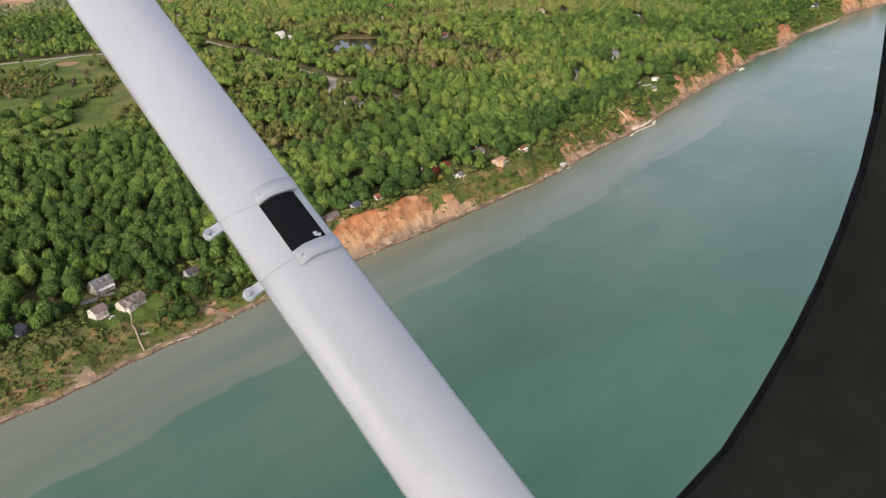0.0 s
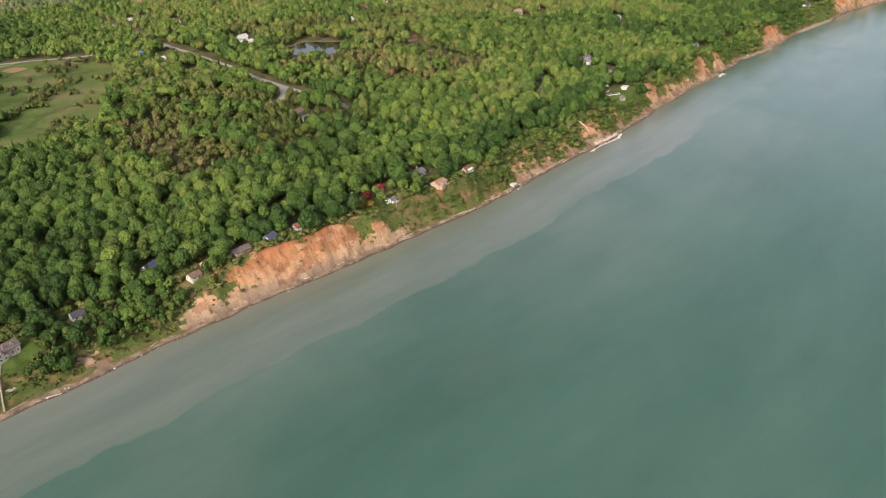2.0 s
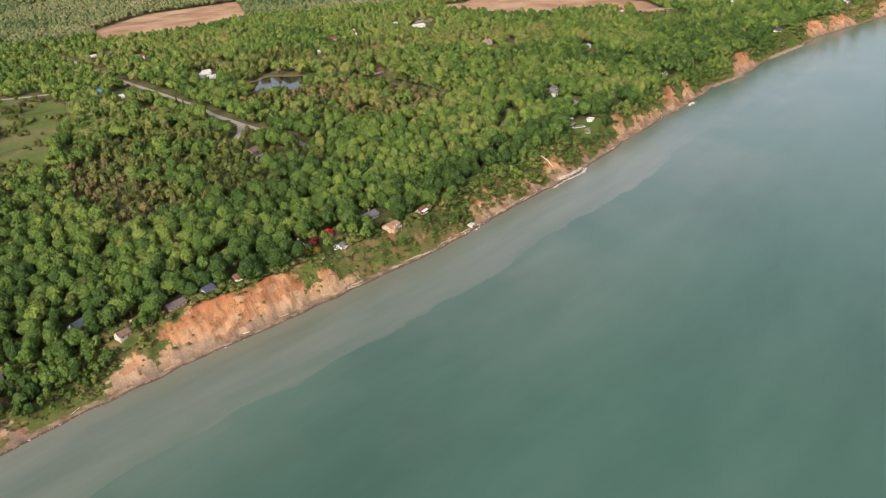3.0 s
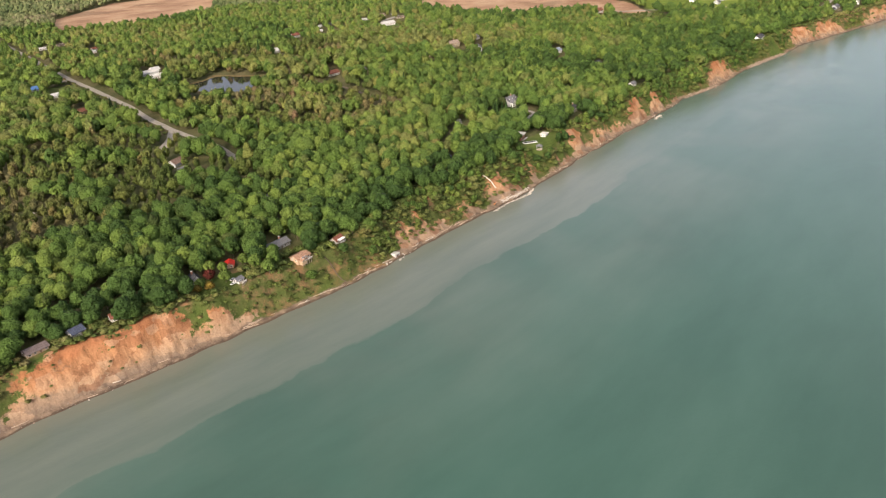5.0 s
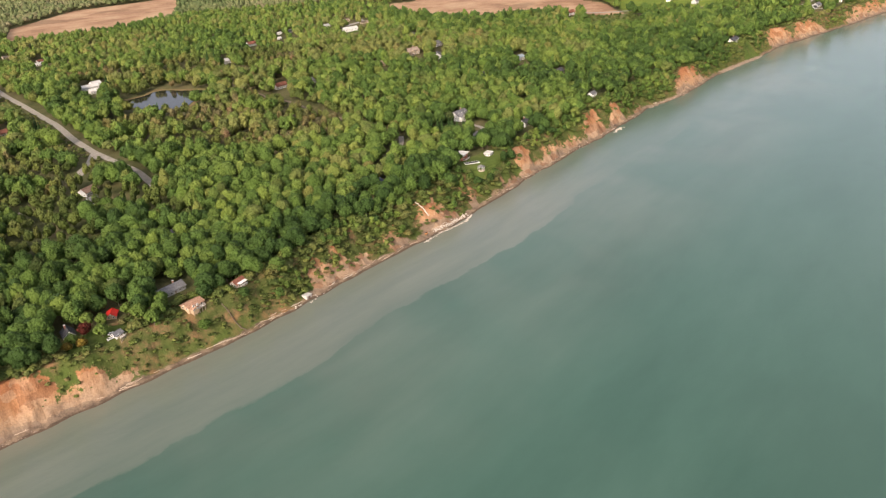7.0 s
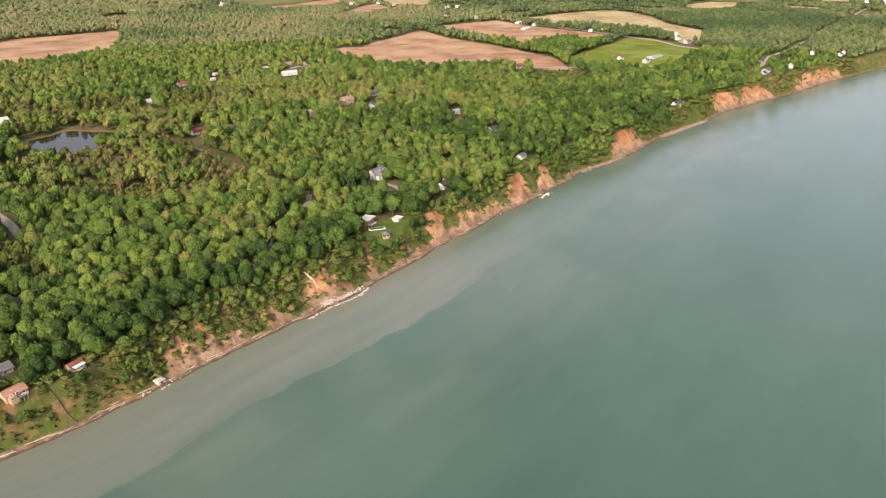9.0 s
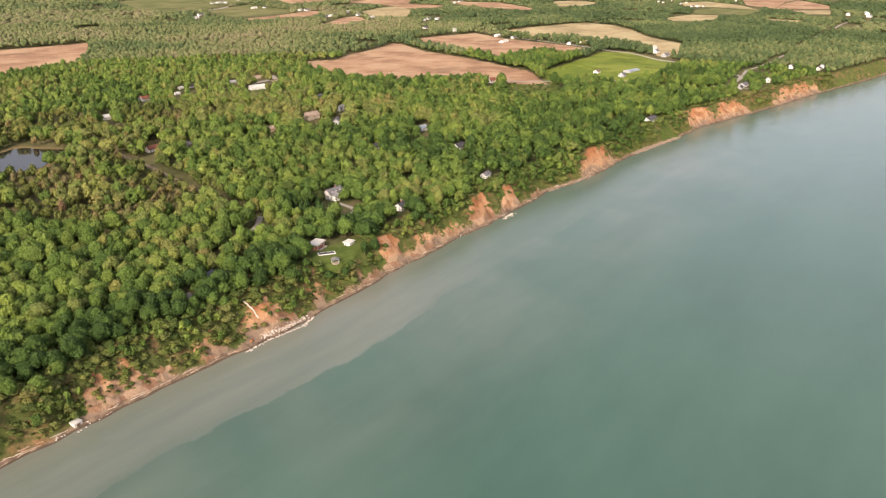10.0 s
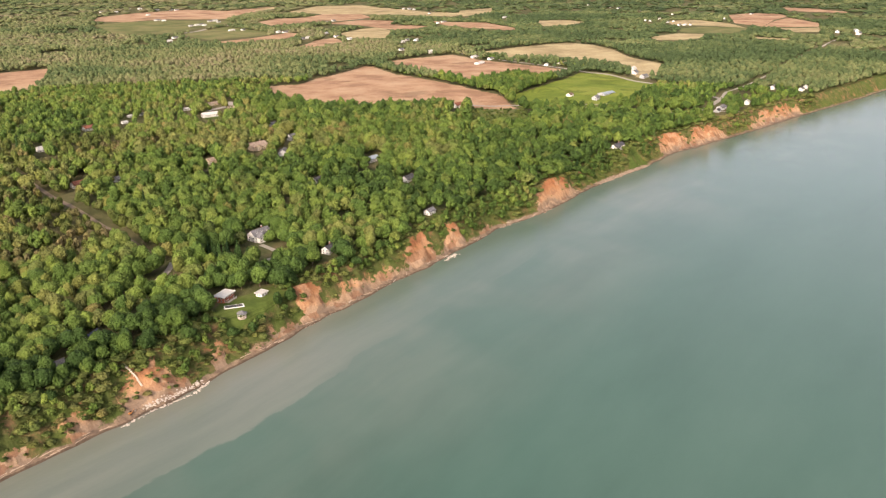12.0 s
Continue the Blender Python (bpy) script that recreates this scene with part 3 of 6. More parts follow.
FIELDS += [
    ("field", [(1380, 2865), (1554, 2982), (1762, 3032), (1846, 2886), (2079, 2976), (1896, 2771), (1775, 2665), (1680, 2558), (1601, 2593), (1519, 2661), (1384, 2634), (1326, 2736)], SOIL, "far bare brown field"),
    ("field", [(1278, 2593), (1384, 2634), (1515, 2608), (1640, 2477), (1628, 2380), (1549, 2368), (1410, 2253), (1354, 2196), (1263, 2232), (1229, 2300)], PASTURE, "far green pasture"),
    ("field", [(1352, 2158), (1549, 2296), (1559, 2087), (1532, 2008), (1458, 1993), (1345, 1980)], PASTURE, "far green pasture"),
    ("field", [(1327, 1928), (1456, 1959), (1589, 2021), (1604, 1988), (1551, 1916), (1461, 1884), (1362, 1867)], SOIL, "far bare brown field"),
    ("field", [(1414, 1701), (1489, 1761), (1545, 1813), (1607, 1833), (1583, 1748), (1521, 1702), (1459, 1678)], SOIL, "far bare brown field"),
    ("field", [(1684, 1922), (1805, 1991), (1873, 2003), (1845, 1913), (1774, 1807), (1705, 1751), (1645, 1765), (1650, 1833)], STUBBLE, "far golden stubble field"),
]
FIELDS += [
    ("field", [(1988, 2696), (2232, 2894), (2408, 2840), (2379, 2688), (2385, 2521), (2375, 2379), (2446, 2249), (2298, 2170), (2200, 2349), (2126, 2443), (2038, 2449), (2013, 2604)], STUBBLE, "far tan stubble field"),
    ("field", [(1693, 2379), (1805, 2455), (1899, 2437), (1874, 2283), (1770, 2262), (1667, 2247)], SOIL, "far bare brown field"),
    ("field", [(1953, 2875), (2113, 2991), (2047, 2877), (1913, 2794)], STUBBLE, "far pale stubble strip"),
    ("field", [(1899, 2437), (2022, 2528), (2126, 2443), (2068, 2298), (1908, 2255), (1878, 2337)], SOIL, "far bare brown field"),
    ("field", [(1835, 2208), (1987, 2246), (2043, 2144), (1955, 2058), (2009, 1915), (1857, 1903), (1868, 2080)], SOIL, "far bare brown field"),
    ("field", [(2123, 2077), (2150, 2001), (2215, 1920), (2145, 1709), (2097, 1705), (2060, 1826), (2058, 1922)], SOIL, "far bare brown field"),
]
FIELDS += [
    ("field", [(2381, 1865), (2482, 1838), (2463, 1742), (2353, 1703), (2261, 1730)], STUBBLE, "far tan stubble field"),
    ("field", [(2490, 2358), (2692, 2390), (2546, 2238), (2327, 2146)], STUBBLE, "far pale stubble strip"),
    ("field", [(2241, 1342), (2374, 1348), (2418, 1291), (2321, 1238), (2225, 1247), (2182, 1283)], STUBBLE, "far tan stubble field"),
    ("field", [(2487, 1425), (2600, 1425), (2680, 1311), (2490, 1252), (2432, 1300), (2407, 1362)], PASTURE, "far green pasture"),
    ("field", [(2694, 1606), (2801, 1575), (2768, 1436), (2667, 1322), (2633, 1446), (2585, 1511)], STUBBLE, "far tan stubble field"),
    ("field", [(3057, 1610), (3215, 1617), (3241, 1526), (3166, 1456), (2996, 1414), (2739, 1310), (2782, 1425)], SOIL, "far bare brown field"),
]
FIELDS += [
    ("field", [(2954, 1391), (3119, 1431), (2981, 1260), (2872, 1199), (2760, 1269), (2739, 1310)], SOIL, "far bare brown field"),
    ("field", [(2725, 1251), (2830, 1187), (2695, 1122), (2648, 1161)], STUBBLE, "far tan stubble field"),
    ("field", [(3588, 1699), (3618, 1591), (3535, 1426), (3479, 1400), (3440, 1504), (3425, 1591)], SOIL, "far bare brown field"),
    ("field", [(2443, 1192), (2465, 1082), (2426, 1062), (2413, 1144)], STUBBLE, "far tan stubble strip"),
    ("field", [(1132, 1996), (1155, 1889), (1201, 1939), (1180, 1987)], MEADOW, "grassy clearing among thin woods"),
]
FIELDS += [
    ("meadow", [(70, 705), (130, 680), (160, 686), (198, 696), (230, 716), (266, 759), (312, 865), (345, 950), (340, 1050), (240, 1088), (120, 1118), (95, 1040), (90, 860)], MEADOW, "rough green meadow with dry patches"),
    ("meadow", [(-60, 760), (60, 720), (90, 870), (150, 960), (60, 1040), (-60, 950)], MEADOW, "rough green meadow with dry patches"),
    ("meadow", [(392, 950), (434, 900), (432, 1010), (400, 1015)], MEADOW, "grassy clearing beside the road"),
    ("orchard_ground", [(1120, 800), (1190, 752), (1262, 838), (1215, 900)], MEADOW, "grassy clearing among orchard trees"),
]


def toward(poly, k):
    """The polygon moved towards the flown line by a share of its distance."""
    return [(x + (300 - x) * k, y + (44 - y) * k) for x, y in poly]


CLEAR = [p for _, p, _, _ in FIELDS] + [toward(p, k) for _, p, _, l in FIELDS if l.startswith("far") for k in (0.015, 0.03)]
ROADS = [
    ([(437, 1420), (437, 1041), (440, 982), (443, 880), (441, 818), (440, 753), (446, 712), (449, 670), (448, 630)], 6.4, ASPHALT, "pale asphalt country road through woods"),
    ([(440, 747), (427, 719), (415, 706), (406, 690)], 7.0, ASPHALT, "pale asphalt side road"),
    ([(628, 1010), (634, 948), (640, 838), (641, 780), (645, 728), (648, 660), (650, 610)], 4.4, DIRT, "straight dull gravel lane through woods"),
    ([(1640, 1420), (1624, 1240), (1629, 1146), (1621, 1042), (1614, 947), (1603, 858), (1585, 790), (1556, 719)], 8.0, ASPHALT, "pale asphalt road beside fields"),
    ([(1180, 962), (1213, 935), (1256, 899), (1293, 873), (1345, 800), (1380, 730), (1411, 700), (1438, 682), (1478, 694), (1556, 719)], 7.5, ASPHALT, "pale asphalt road beside fields"),
    ([(1556, 719), (1618, 748), (1653, 754), (1710, 767), (1842, 800), (2045, 864), (2270, 928), (2552, 1009)], 4.6, ASPHALT, "grey asphalt road running straight through woods"),
    ([(1365, 2187), (1427, 2218), (1553, 2340), (1616, 2288), (1783, 2251), (2013, 2283)], 12.0, ASPHALT, "far pale road between fields"),
]
ROADS += [
    ([(120, 1128), (240, 1097), (285, 1085), (328, 1066), (437, 1041)], 7.0, GRAVEL, "pale gravel road"),
    ([(0, 462), (30, 455), (49, 448), (78, 437), (105, 438)], 4.0, ASPHALT, "grey asphalt drive between the houses"),
    ([(268, 460), (281, 462.5), (293, 466)], 4.4, ASPHALT, "short pale drive under trees"),
    ([(280, 616), (296, 622), (332, 634), (360, 650)], 5.0, ASPHALT, "grey asphalt lane between trees"),
    ([(592, 540), (598, 547), (611, 559), (627, 568), (645, 584), (655, 600)], 4.5, GRAVEL, "pale curved driveway"),
    ([(632, 570), (637, 560), (645, 552), (654, 551)], 5.0, GRAVEL, "pale turning place beside the driveway"),
    ([(690, 543), (699, 549), (705, 557), (704, 566), (714, 557), (724, 568), (722, 595)], 4.5, GRAVEL, "pale curved driveway"),
]
ROADS += [
    ([(930, 1120), (975, 1135), (985, 1165)], 9.0, GRAVEL, "pale gravel yard"),
    ([(1362, 823), (1388, 810), (1407, 794), (1434, 781)], 4.5, GRAVEL, "pale gravel lane below the green field"),
    ([(1468, 691), (1469, 664), (1491, 651)], 4.5, GRAVEL, "pale gravel drive to the houses above the bluff"),
]
FAR_LANES = [[(1345, 800), (1411, 700), (1438, 682), (1478, 694), (1556, 719)], ROADS[5][0][:5], ROADS[-2][0]]
MEADOW_TRACK = [(228, 1056), (249, 1071), (270, 1081), (290, 1086)]
ribbon("track", MEADOW_TRACK, 2.6, GRAVEL, "narrow pale gravel track across the meadow", "track", 1.6)
for poly in ([(243, 1047), (250, 1054), (259, 1056), (266, 1048), (270, 1038), (262, 1030), (252, 1025), (246, 1036)],):
    sheet("bare_patch", poly, BARE_SAND, "bare reddish sand patch in the meadow", "bare ground", 1.6, 2.0)
for k, (name, poly, mat, label) in enumerate(FIELDS):
    sheet(name, poly, mat, label, "field", 0.2 + 0.03 * k)
for line, width, mat, label in ROADS:
    ribbon("road", line, width, mat, label)
POND_LINE = [(555 + (41 + 6 * math.sin(3 * a + 1) + 3 * math.sin(7 * a)) * math.cos(a), 884 + (42 + 6 * math.sin(2 * a) + 3 * math.sin(5 * a + 2)) * math.sin(a)) for a in [k * 0.1309 for k in range(48)]]
REED_LINE = [(556 + (1.14 + 0.10 * math.sin(x * 0.11)) * (x - 555), 888 + (1.16 + 0.1 * math.sin(x * 0.17)) * (y - 886)) for x, y in POND_LINE]


def make_pond():
    for name, line, mat, lift, label, cat in (("reed_bed", REED_LINE, REED, 0.9, "dry brown reeds round the pond", "reeds"), ("pond", POND_LINE, POND, 1.2, "dark still pond ringed by reeds", "pond")):
        bm = bmesh.new()
        z = max(ground_z(x, y) for x, y in REED_LINE) * 0.5 + 10 - 0.6 + lift
        ring = [bm.verts.new((x, y, z)) for x, y in line]
        low = [bm.verts.new((x * 1.0, y, z - 5)) for x, y in line]
        bm.faces.new(ring)
        for k in range(len(ring)):
            bm.faces.new((ring[k - 1], low[k - 1], low[k], ring[k]))
        bmesh.ops.recalc_face_normals(bm, faces=bm.faces)
        tagged(part(name, bm, mat), label, cat, kind="structure")


make_pond()


# ---------------------------------------------------------------- trees
def blob(rad, seed, level=1, rough=0.22, squash=1.0):
    """A lumpy ball as arrays of vertices and triangles."""
    bm = bmesh.new()
    bmesh.ops.create_icosphere(bm, subdivisions=level, radius=1.0)
    v = np.array([x.co[:] for x in bm.verts])
    f = np.array([[w.index for w in x.verts] for x in bm.faces])
    bm.free()
    r = np.random.RandomState(seed)
    v = v * (1 + rough * r.uniform(-1, 1, len(v)))[:, None] * rad
    v[:, 2] *= squash
    return v, f


def crown(seed, sprigs, flakes, slim=1.0, level=1, leaf=0.045):
    """A crown about 1 wide and 1 high: an uneven dome of foliage with swelling boughs and many ragged leaf sprays;
    hidden faces are left out."""
    r = np.random.RandomState(seed)
    lobes = [((r.uniform(-0.05, 0.05), r.uniform(-0.05, 0.05), 0.56), r.uniform(0.33, 0.37), level)]
    for k in range(4):
        a = 1.57 * k + r.uniform(0, 1.0)
        lobes.append(((0.22 * math.cos(a), 0.22 * math.sin(a), r.uniform(0.38, 0.60)), r.uniform(0.20, 0.27), max(1, level - 1)))
    if sprigs < 8:
        lobes = [(c, rad, min(lv, level)) for c, rad, lv in lobes[:1 if level == 0 else 2]]
    body = list(lobes)
    for k in range(sprigs):
        c, rad, _ = body[r.randint(len(body))]
        a, e = r.uniform(0, 6.283), math.asin(r.uniform(-0.15, 1.0))
        u = np.array([math.cos(a) * math.cos(e), math.sin(a) * math.cos(e), 0.95 * math.sin(e)])
        lobes.append((tuple(np.array(c) + u * rad * r.uniform(0.78, 0.92)), r.uniform(0.09, 0.145), 0))
    V, F, n = [], [], 0
    for k, (c, rad, lv) in enumerate(lobes):
        v, f = blob(rad, seed * 50 + k, lv, 0.13 if lv else 0.2, 0.95)
        v = v + np.array(c)
        mid = v[f].mean(1)
        keep = mid[:, 2] > 0.20
        for j, (c2, r2, _) in enumerate(lobes):
            if j != k and r2 > 0.15:
                q = mid - np.array(c2)
                keep &= np.sqrt(q[:, 0] ** 2 + q[:, 1] ** 2 + (q[:, 2] / 0.95) ** 2) > r2 * 0.86
        f = f[keep]
        if len(f) == 0:
            continue
        used, inv = np.unique(f, return_inverse=True)
        V.append(v[used])
        F.append(inv.reshape(-1, 3) + n)
        n += len(used)
    for k in range(flakes):
        c, rad, _ = body[r.randint(len(body))]
        a, e = r.uniform(0, 6.283), math.asin(r.uniform(-0.1, 1.0))
        u = np.array([math.cos(a) * math.cos(e), math.sin(a) * math.cos(e), math.sin(e)])
        tilt = u + r.normal(0, 0.45, 3)
        tilt /= np.linalg.norm(tilt)
        side = np.cross(tilt, r.normal(0, 1, 3))
        side /= np.linalg.norm(side)
        up, size = np.cross(tilt, side), leaf * r.uniform(0.7, 1.5)
        mid = np.array(c) + u * rad * r.uniform(0.98, 1.14)
        V.append(np.array([mid + side * size, mid - 0.6 * side * size + 0.8 * up * size, mid - 0.5 * side * size - 0.9 * up * size]))
        F.append(np.array([[0, 1, 2]]) + n)
        n += 3
    V = np.concatenate(V)
    V[:, :2] *= slim
    return V, np.concatenate(F)


def conifer(seed, tiers=6):
    """A spruce crown about 0.45 wide and 1 high, of drooping ragged tiers."""
    r = np.random.RandomState(seed)
    V, F, n = [], [], 0
    for k in range(tiers):
        z0, rad, m = 0.12 + 0.80 * k / tiers, 0.24 * (1 - k / (tiers + 0.5)), 11
        a = np.arange(m) * 6.283 / m + r.uniform(0, 1)
        rr = rad * (1 + 0.30 * np.where(np.arange(m) % 2, 1, -1) * r.uniform(0.4, 1, m))
        ring = np.stack([rr * np.cos(a), rr * np.sin(a), z0 + r.uniform(-0.03, 0.03, m)], -1)
        V.append(np.concatenate([ring, [[0, 0, z0 + 1.6 * 0.9 / tiers]]]))
        F.append(np.array([[i, (i + 1) % m, m] for i in range(m)]) + n)
        n += m + 1
    return np.concatenate(V), np.concatenate(F)


FARTHER = [crown(450 + k, 3, 8, 1.0, 0, 0.09) for k in range(10)]
NEAR = [crown(100 + k, 12, 240, level=2, leaf=0.038) for k in range(12)]
MID = [crown(200 + k, 8, 48, 0.94, leaf=0.06) for k in range(10)]
RIDGE = [crown(700 + k, 8, 24, 0.94, leaf=0.06) for k in range(8)]
SLIM = [crown(300 + k, 8, 60, 0.74, leaf=0.06) for k in range(8)]
FAR = [crown(400 + k, 0, 2, 1.2, 0, 0.1) for k in range(8)]
SPRUCE = [conifer(500 + k) for k in range(4)]
SHRUB = [crown(600 + k, 2, 12, 1.2, 0, 0.1) for k in range(6)]


def plant(name, kinds, X, Y, Z, wide, tall, mat, label, category, seed, smooth=True):
    """Joins many crowns into one mesh of foliage."""
    r = np.random.RandomState(seed)
    pick, turn, tint = r.randint(len(kinds), size=len(X)), r.uniform(0, 6.283, len(X)), r.uniform(0, 1, len(X))
    tint = tint - np.interp(X, [200, 330, 430, 620, 760, 1000, 1120, 1800], [0.46, 0.40, -0.08, -0.18, -0.20, -0.10, 0.20, 0.15]) * np.clip(np.interp(X, [320, 430], [1.9, 1.4]) - (Y - shore_y(X)) / 160, 0, 1) * (mat is LEAF)  # darker tint near the bluff: stand variation plus view-edge darkening painted in
    tint = tint + 0.18 * np.clip((Y - shore_y(X) - 140) / 120, 0, 1) * np.clip((X - 420) / 150, 0, 1) * (mat is LEAF)  # lighter, yellower tint inland
    V, F, U, n = [], [], [], 0
    for k, (v, f) in enumerate(kinds):
        idx = np.nonzero(pick == k)[0]
        if len(idx) == 0:
            continue
        c, s = np.cos(turn[idx])[:, None], np.sin(turn[idx])[:, None]
        w, h = wide[idx][:, None], tall[idx][:, None]
        oval = r.uniform(0.82, 1.22, len(idx))[:, None]
        vx = (v[None, :, 0] * oval * c - v[None, :, 1] * s) * w + X[idx][:, None]
        vy = (v[None, :, 0] * oval * s + v[None, :, 1] * c) * w + Y[idx][:, None]
        vz = v[None, :, 2] * h + Z[idx][:, None]
        V.append(np.stack([vx, vy, vz], -1).reshape(-1, 3))
        F.append((f[None] + (np.arange(len(idx)) * len(v))[:, None, None]).reshape(-1, 3) + n)
        U.append(np.repeat(np.stack([tint[idx], r.uniform(0, 1, len(idx))], -1), len(v), axis=0))
        n += len(idx) * len(v)
    me = mesh_from(name, np.concatenate(V), np.concatenate(F), [mat], uvs=np.concatenate(U), smooth=smooth)
    return tagged(new(name, me), label, category, kind="stuff")


# ---------------------------------------------------------------- where the buildings stand
# x, y, turn, length, width, eaves height, pitch rise, wall, roof, extras, label
HOUSES = [
    (101, 447, 0.30, 13, 8.5, 5.0, 3.0, BEIGE, ROOF_GREY, "dormers porch deck", "pale house with grey shingle roof and white dormers"),
    (90, 419, 0.38, 10.5, 9, 5.4, 2.6, BEIGE, ROOF_MAUVE, "deck", "pale house with brown shingle roof above the bluff"),
    (108, 420, 0.38, 20, 9.5, 4.4, 3.0, BEIGE, ROOF_MAUVE, "dormers deck wing", "large pale house with mauve-brown roof, dormers and deck"),
    (51, 426, 0.9, 9, 7, 3.0, 2.0, GREYWALL, ROOF_GREY, "hidden", "small grey house among trees"),
    (82, 492, 0.5, 9, 7, 3.0, 2.2, TAN, ROOF_RUST, "hidden", "small brown cabin in the woods"),
    (147, 429, 0.2, 9, 7, 3.0, 2.2, GREYWALL, ROOF_DARK, "hidden", "small dark-roofed cabin in the woods"),
    (260, 426, 0.35, 9.6, 8, 4.0, 2.4, WHITE, ROOF_NAVY, "deck", "white house with blue-grey roof and decks near the bluff edge"),
    (240, 424, 0.25, 15, 8, 2.5, 1.8, TAN, ROOF_MAUVE, "", "low tan house with brown roof near the bluff edge"),
    (281, 429, 0.1, 8, 6, 3.0, 2.2, WHITE, ROOF_RUST, "", "small white cottage with rust-red roof"),
    (194, 446, 0.5, 13, 10, 4.2, 3.0, GREYWALL, ROOF_NAVY, "hidden", "dark blue-grey roofed house among trees"),
    (219, 423, 0.3, 9, 8, 2.8, 2.4, TAN, ROOF_RUST, "", "small tan cottage with rust roof near the bluff"),
    (208, 417, 0.3, 9, 7, 2.8, 2.2, BEIGE, ROOF_BROWN, "", "small white cottage with brown roof near the bluff"),
]
HOUSES += [
    (330, 442, 1.5, 10, 8, 2.8, 3.6, GREYWALL, ROOF_DARK, "chimney", "grey cottage with steep dark roof"),
    (354, 448, 1.1, 8, 7, 2.6, 1.8, TAN, ROOF_RED, "", "cottage with bright red metal roof"),
    (388, 454, 0.25, 22, 10, 3.2, 2.8, GREYWALL, ROOF_GREY, "chimney", "long grey house with grey shingle roof"),
    (391, 430, 0.3, 14, 9, 2.6, 1.7, TAN, ROOF_SALMON, "deck wing", "low tan house with salmon roof and deck above the bluff"),
    (349, 426, 0.45, 6.4, 5.2, 2.0, 1.4, WHITE, ROOF_GREY, "deck", "white cottage with grey roof and deck on the bluff top"),
    (421, 437, 0.4, 10, 7, 2.6, 2.4, BEIGE, ROOF_RUST, "porch", "cottage with rust-red roof and white porch"),
    (230, 571, 0.4, 13, 9, 3.4, 2.8, GREYWALL, ROOF_DARK, "hidden", "dark-roofed house deep in the woods"),
    (418, 529, 0.4, 13, 9, 3.4, 2.8, GREYWALL, ROOF_DARK, "hidden", "dark-roofed house hidden among trees"),
    (653, 516, 0.5, 15, 9, 5.4, 0.5, BRICKRED, ROOF_WHITE, "flat deck", "modern house with white flat roof and wooden walls"),
    (674, 507, 0.4, 8, 6, 3.0, 0.4, WHITE, ROOF_WHITE, "flat", "small white flat-roofed building"),
    (569, 511, 0.6, 11, 8, 3.2, 2.6, GREYWALL, ROOF_NAVY, "hidden", "grey house with blue-grey roof hidden among trees"),
    (543, 490, 0.3, 13, 9, 3.2, 2.6, GREYWALL, ROOF_DARK, "hidden", "dark-roofed house among trees"),
]
HOUSES += [
    (728, 608, 0.25, 18, 10, 5.6, 3.6, WHITE, ROOF_GREY, "dormers chimney wing", "large white manor with grey gabled roofs"),
    (751, 546, 0.4, 13, 9, 5.0, 3.0, WHITE, ROOF_DARK, "chimney", "white house with dark roof"),
    (867, 570, 0.3, 13, 8, 4.2, 2.4, WHITE, ROOF_GREY, "", "white house with grey roof among trees"),
    (920, 666, 0.3, 14, 9, 3.4, 2.8, GREYWALL, ROOF_DARK, "", "grey house among trees"),
    (934, 744, 0.2, 15, 9, 3.6, 2.4, WHITE, ROOF_SLATE, "", "white house with blue-grey roof among trees"),
    (877, 826, 0.9, 15, 10, 4.2, 3.2, GREYWALL, ROOF_GREY, "", "grey house among trees"),
    (870, 871, 0.1, 22, 11, 5.2, 3.4, CREAM, ROOF_TAN, "chimney wing", "large cream house with tan roof in a clearing"),
    (925, 888, 0.2, 12, 9, 4.6, 3.0, WHITE, ROOF_GREY, "", "white house among trees"),
    (913, 1143, 0.0, 22, 10, 3.4, 2.6, WHITE, ROOF_WHITE, "", "long white building beside a gravel yard"),
    (956, 1157, 0.1, 22, 11, 4.0, 2.6, CREAM, ROOF_TAN, "", "cream building beside a gravel yard"),
    (914, 1078, 0.0, 24, 10, 4.0, 2.8, WHITE, ROOF_WHITE, "", "white house with pale roof and lawn"),
    (671, 845, 0.2, 16, 9, 3.6, 2.8, WHITE, ROOF_RUST, "", "white house with rust-red roof beside the lane"),
]
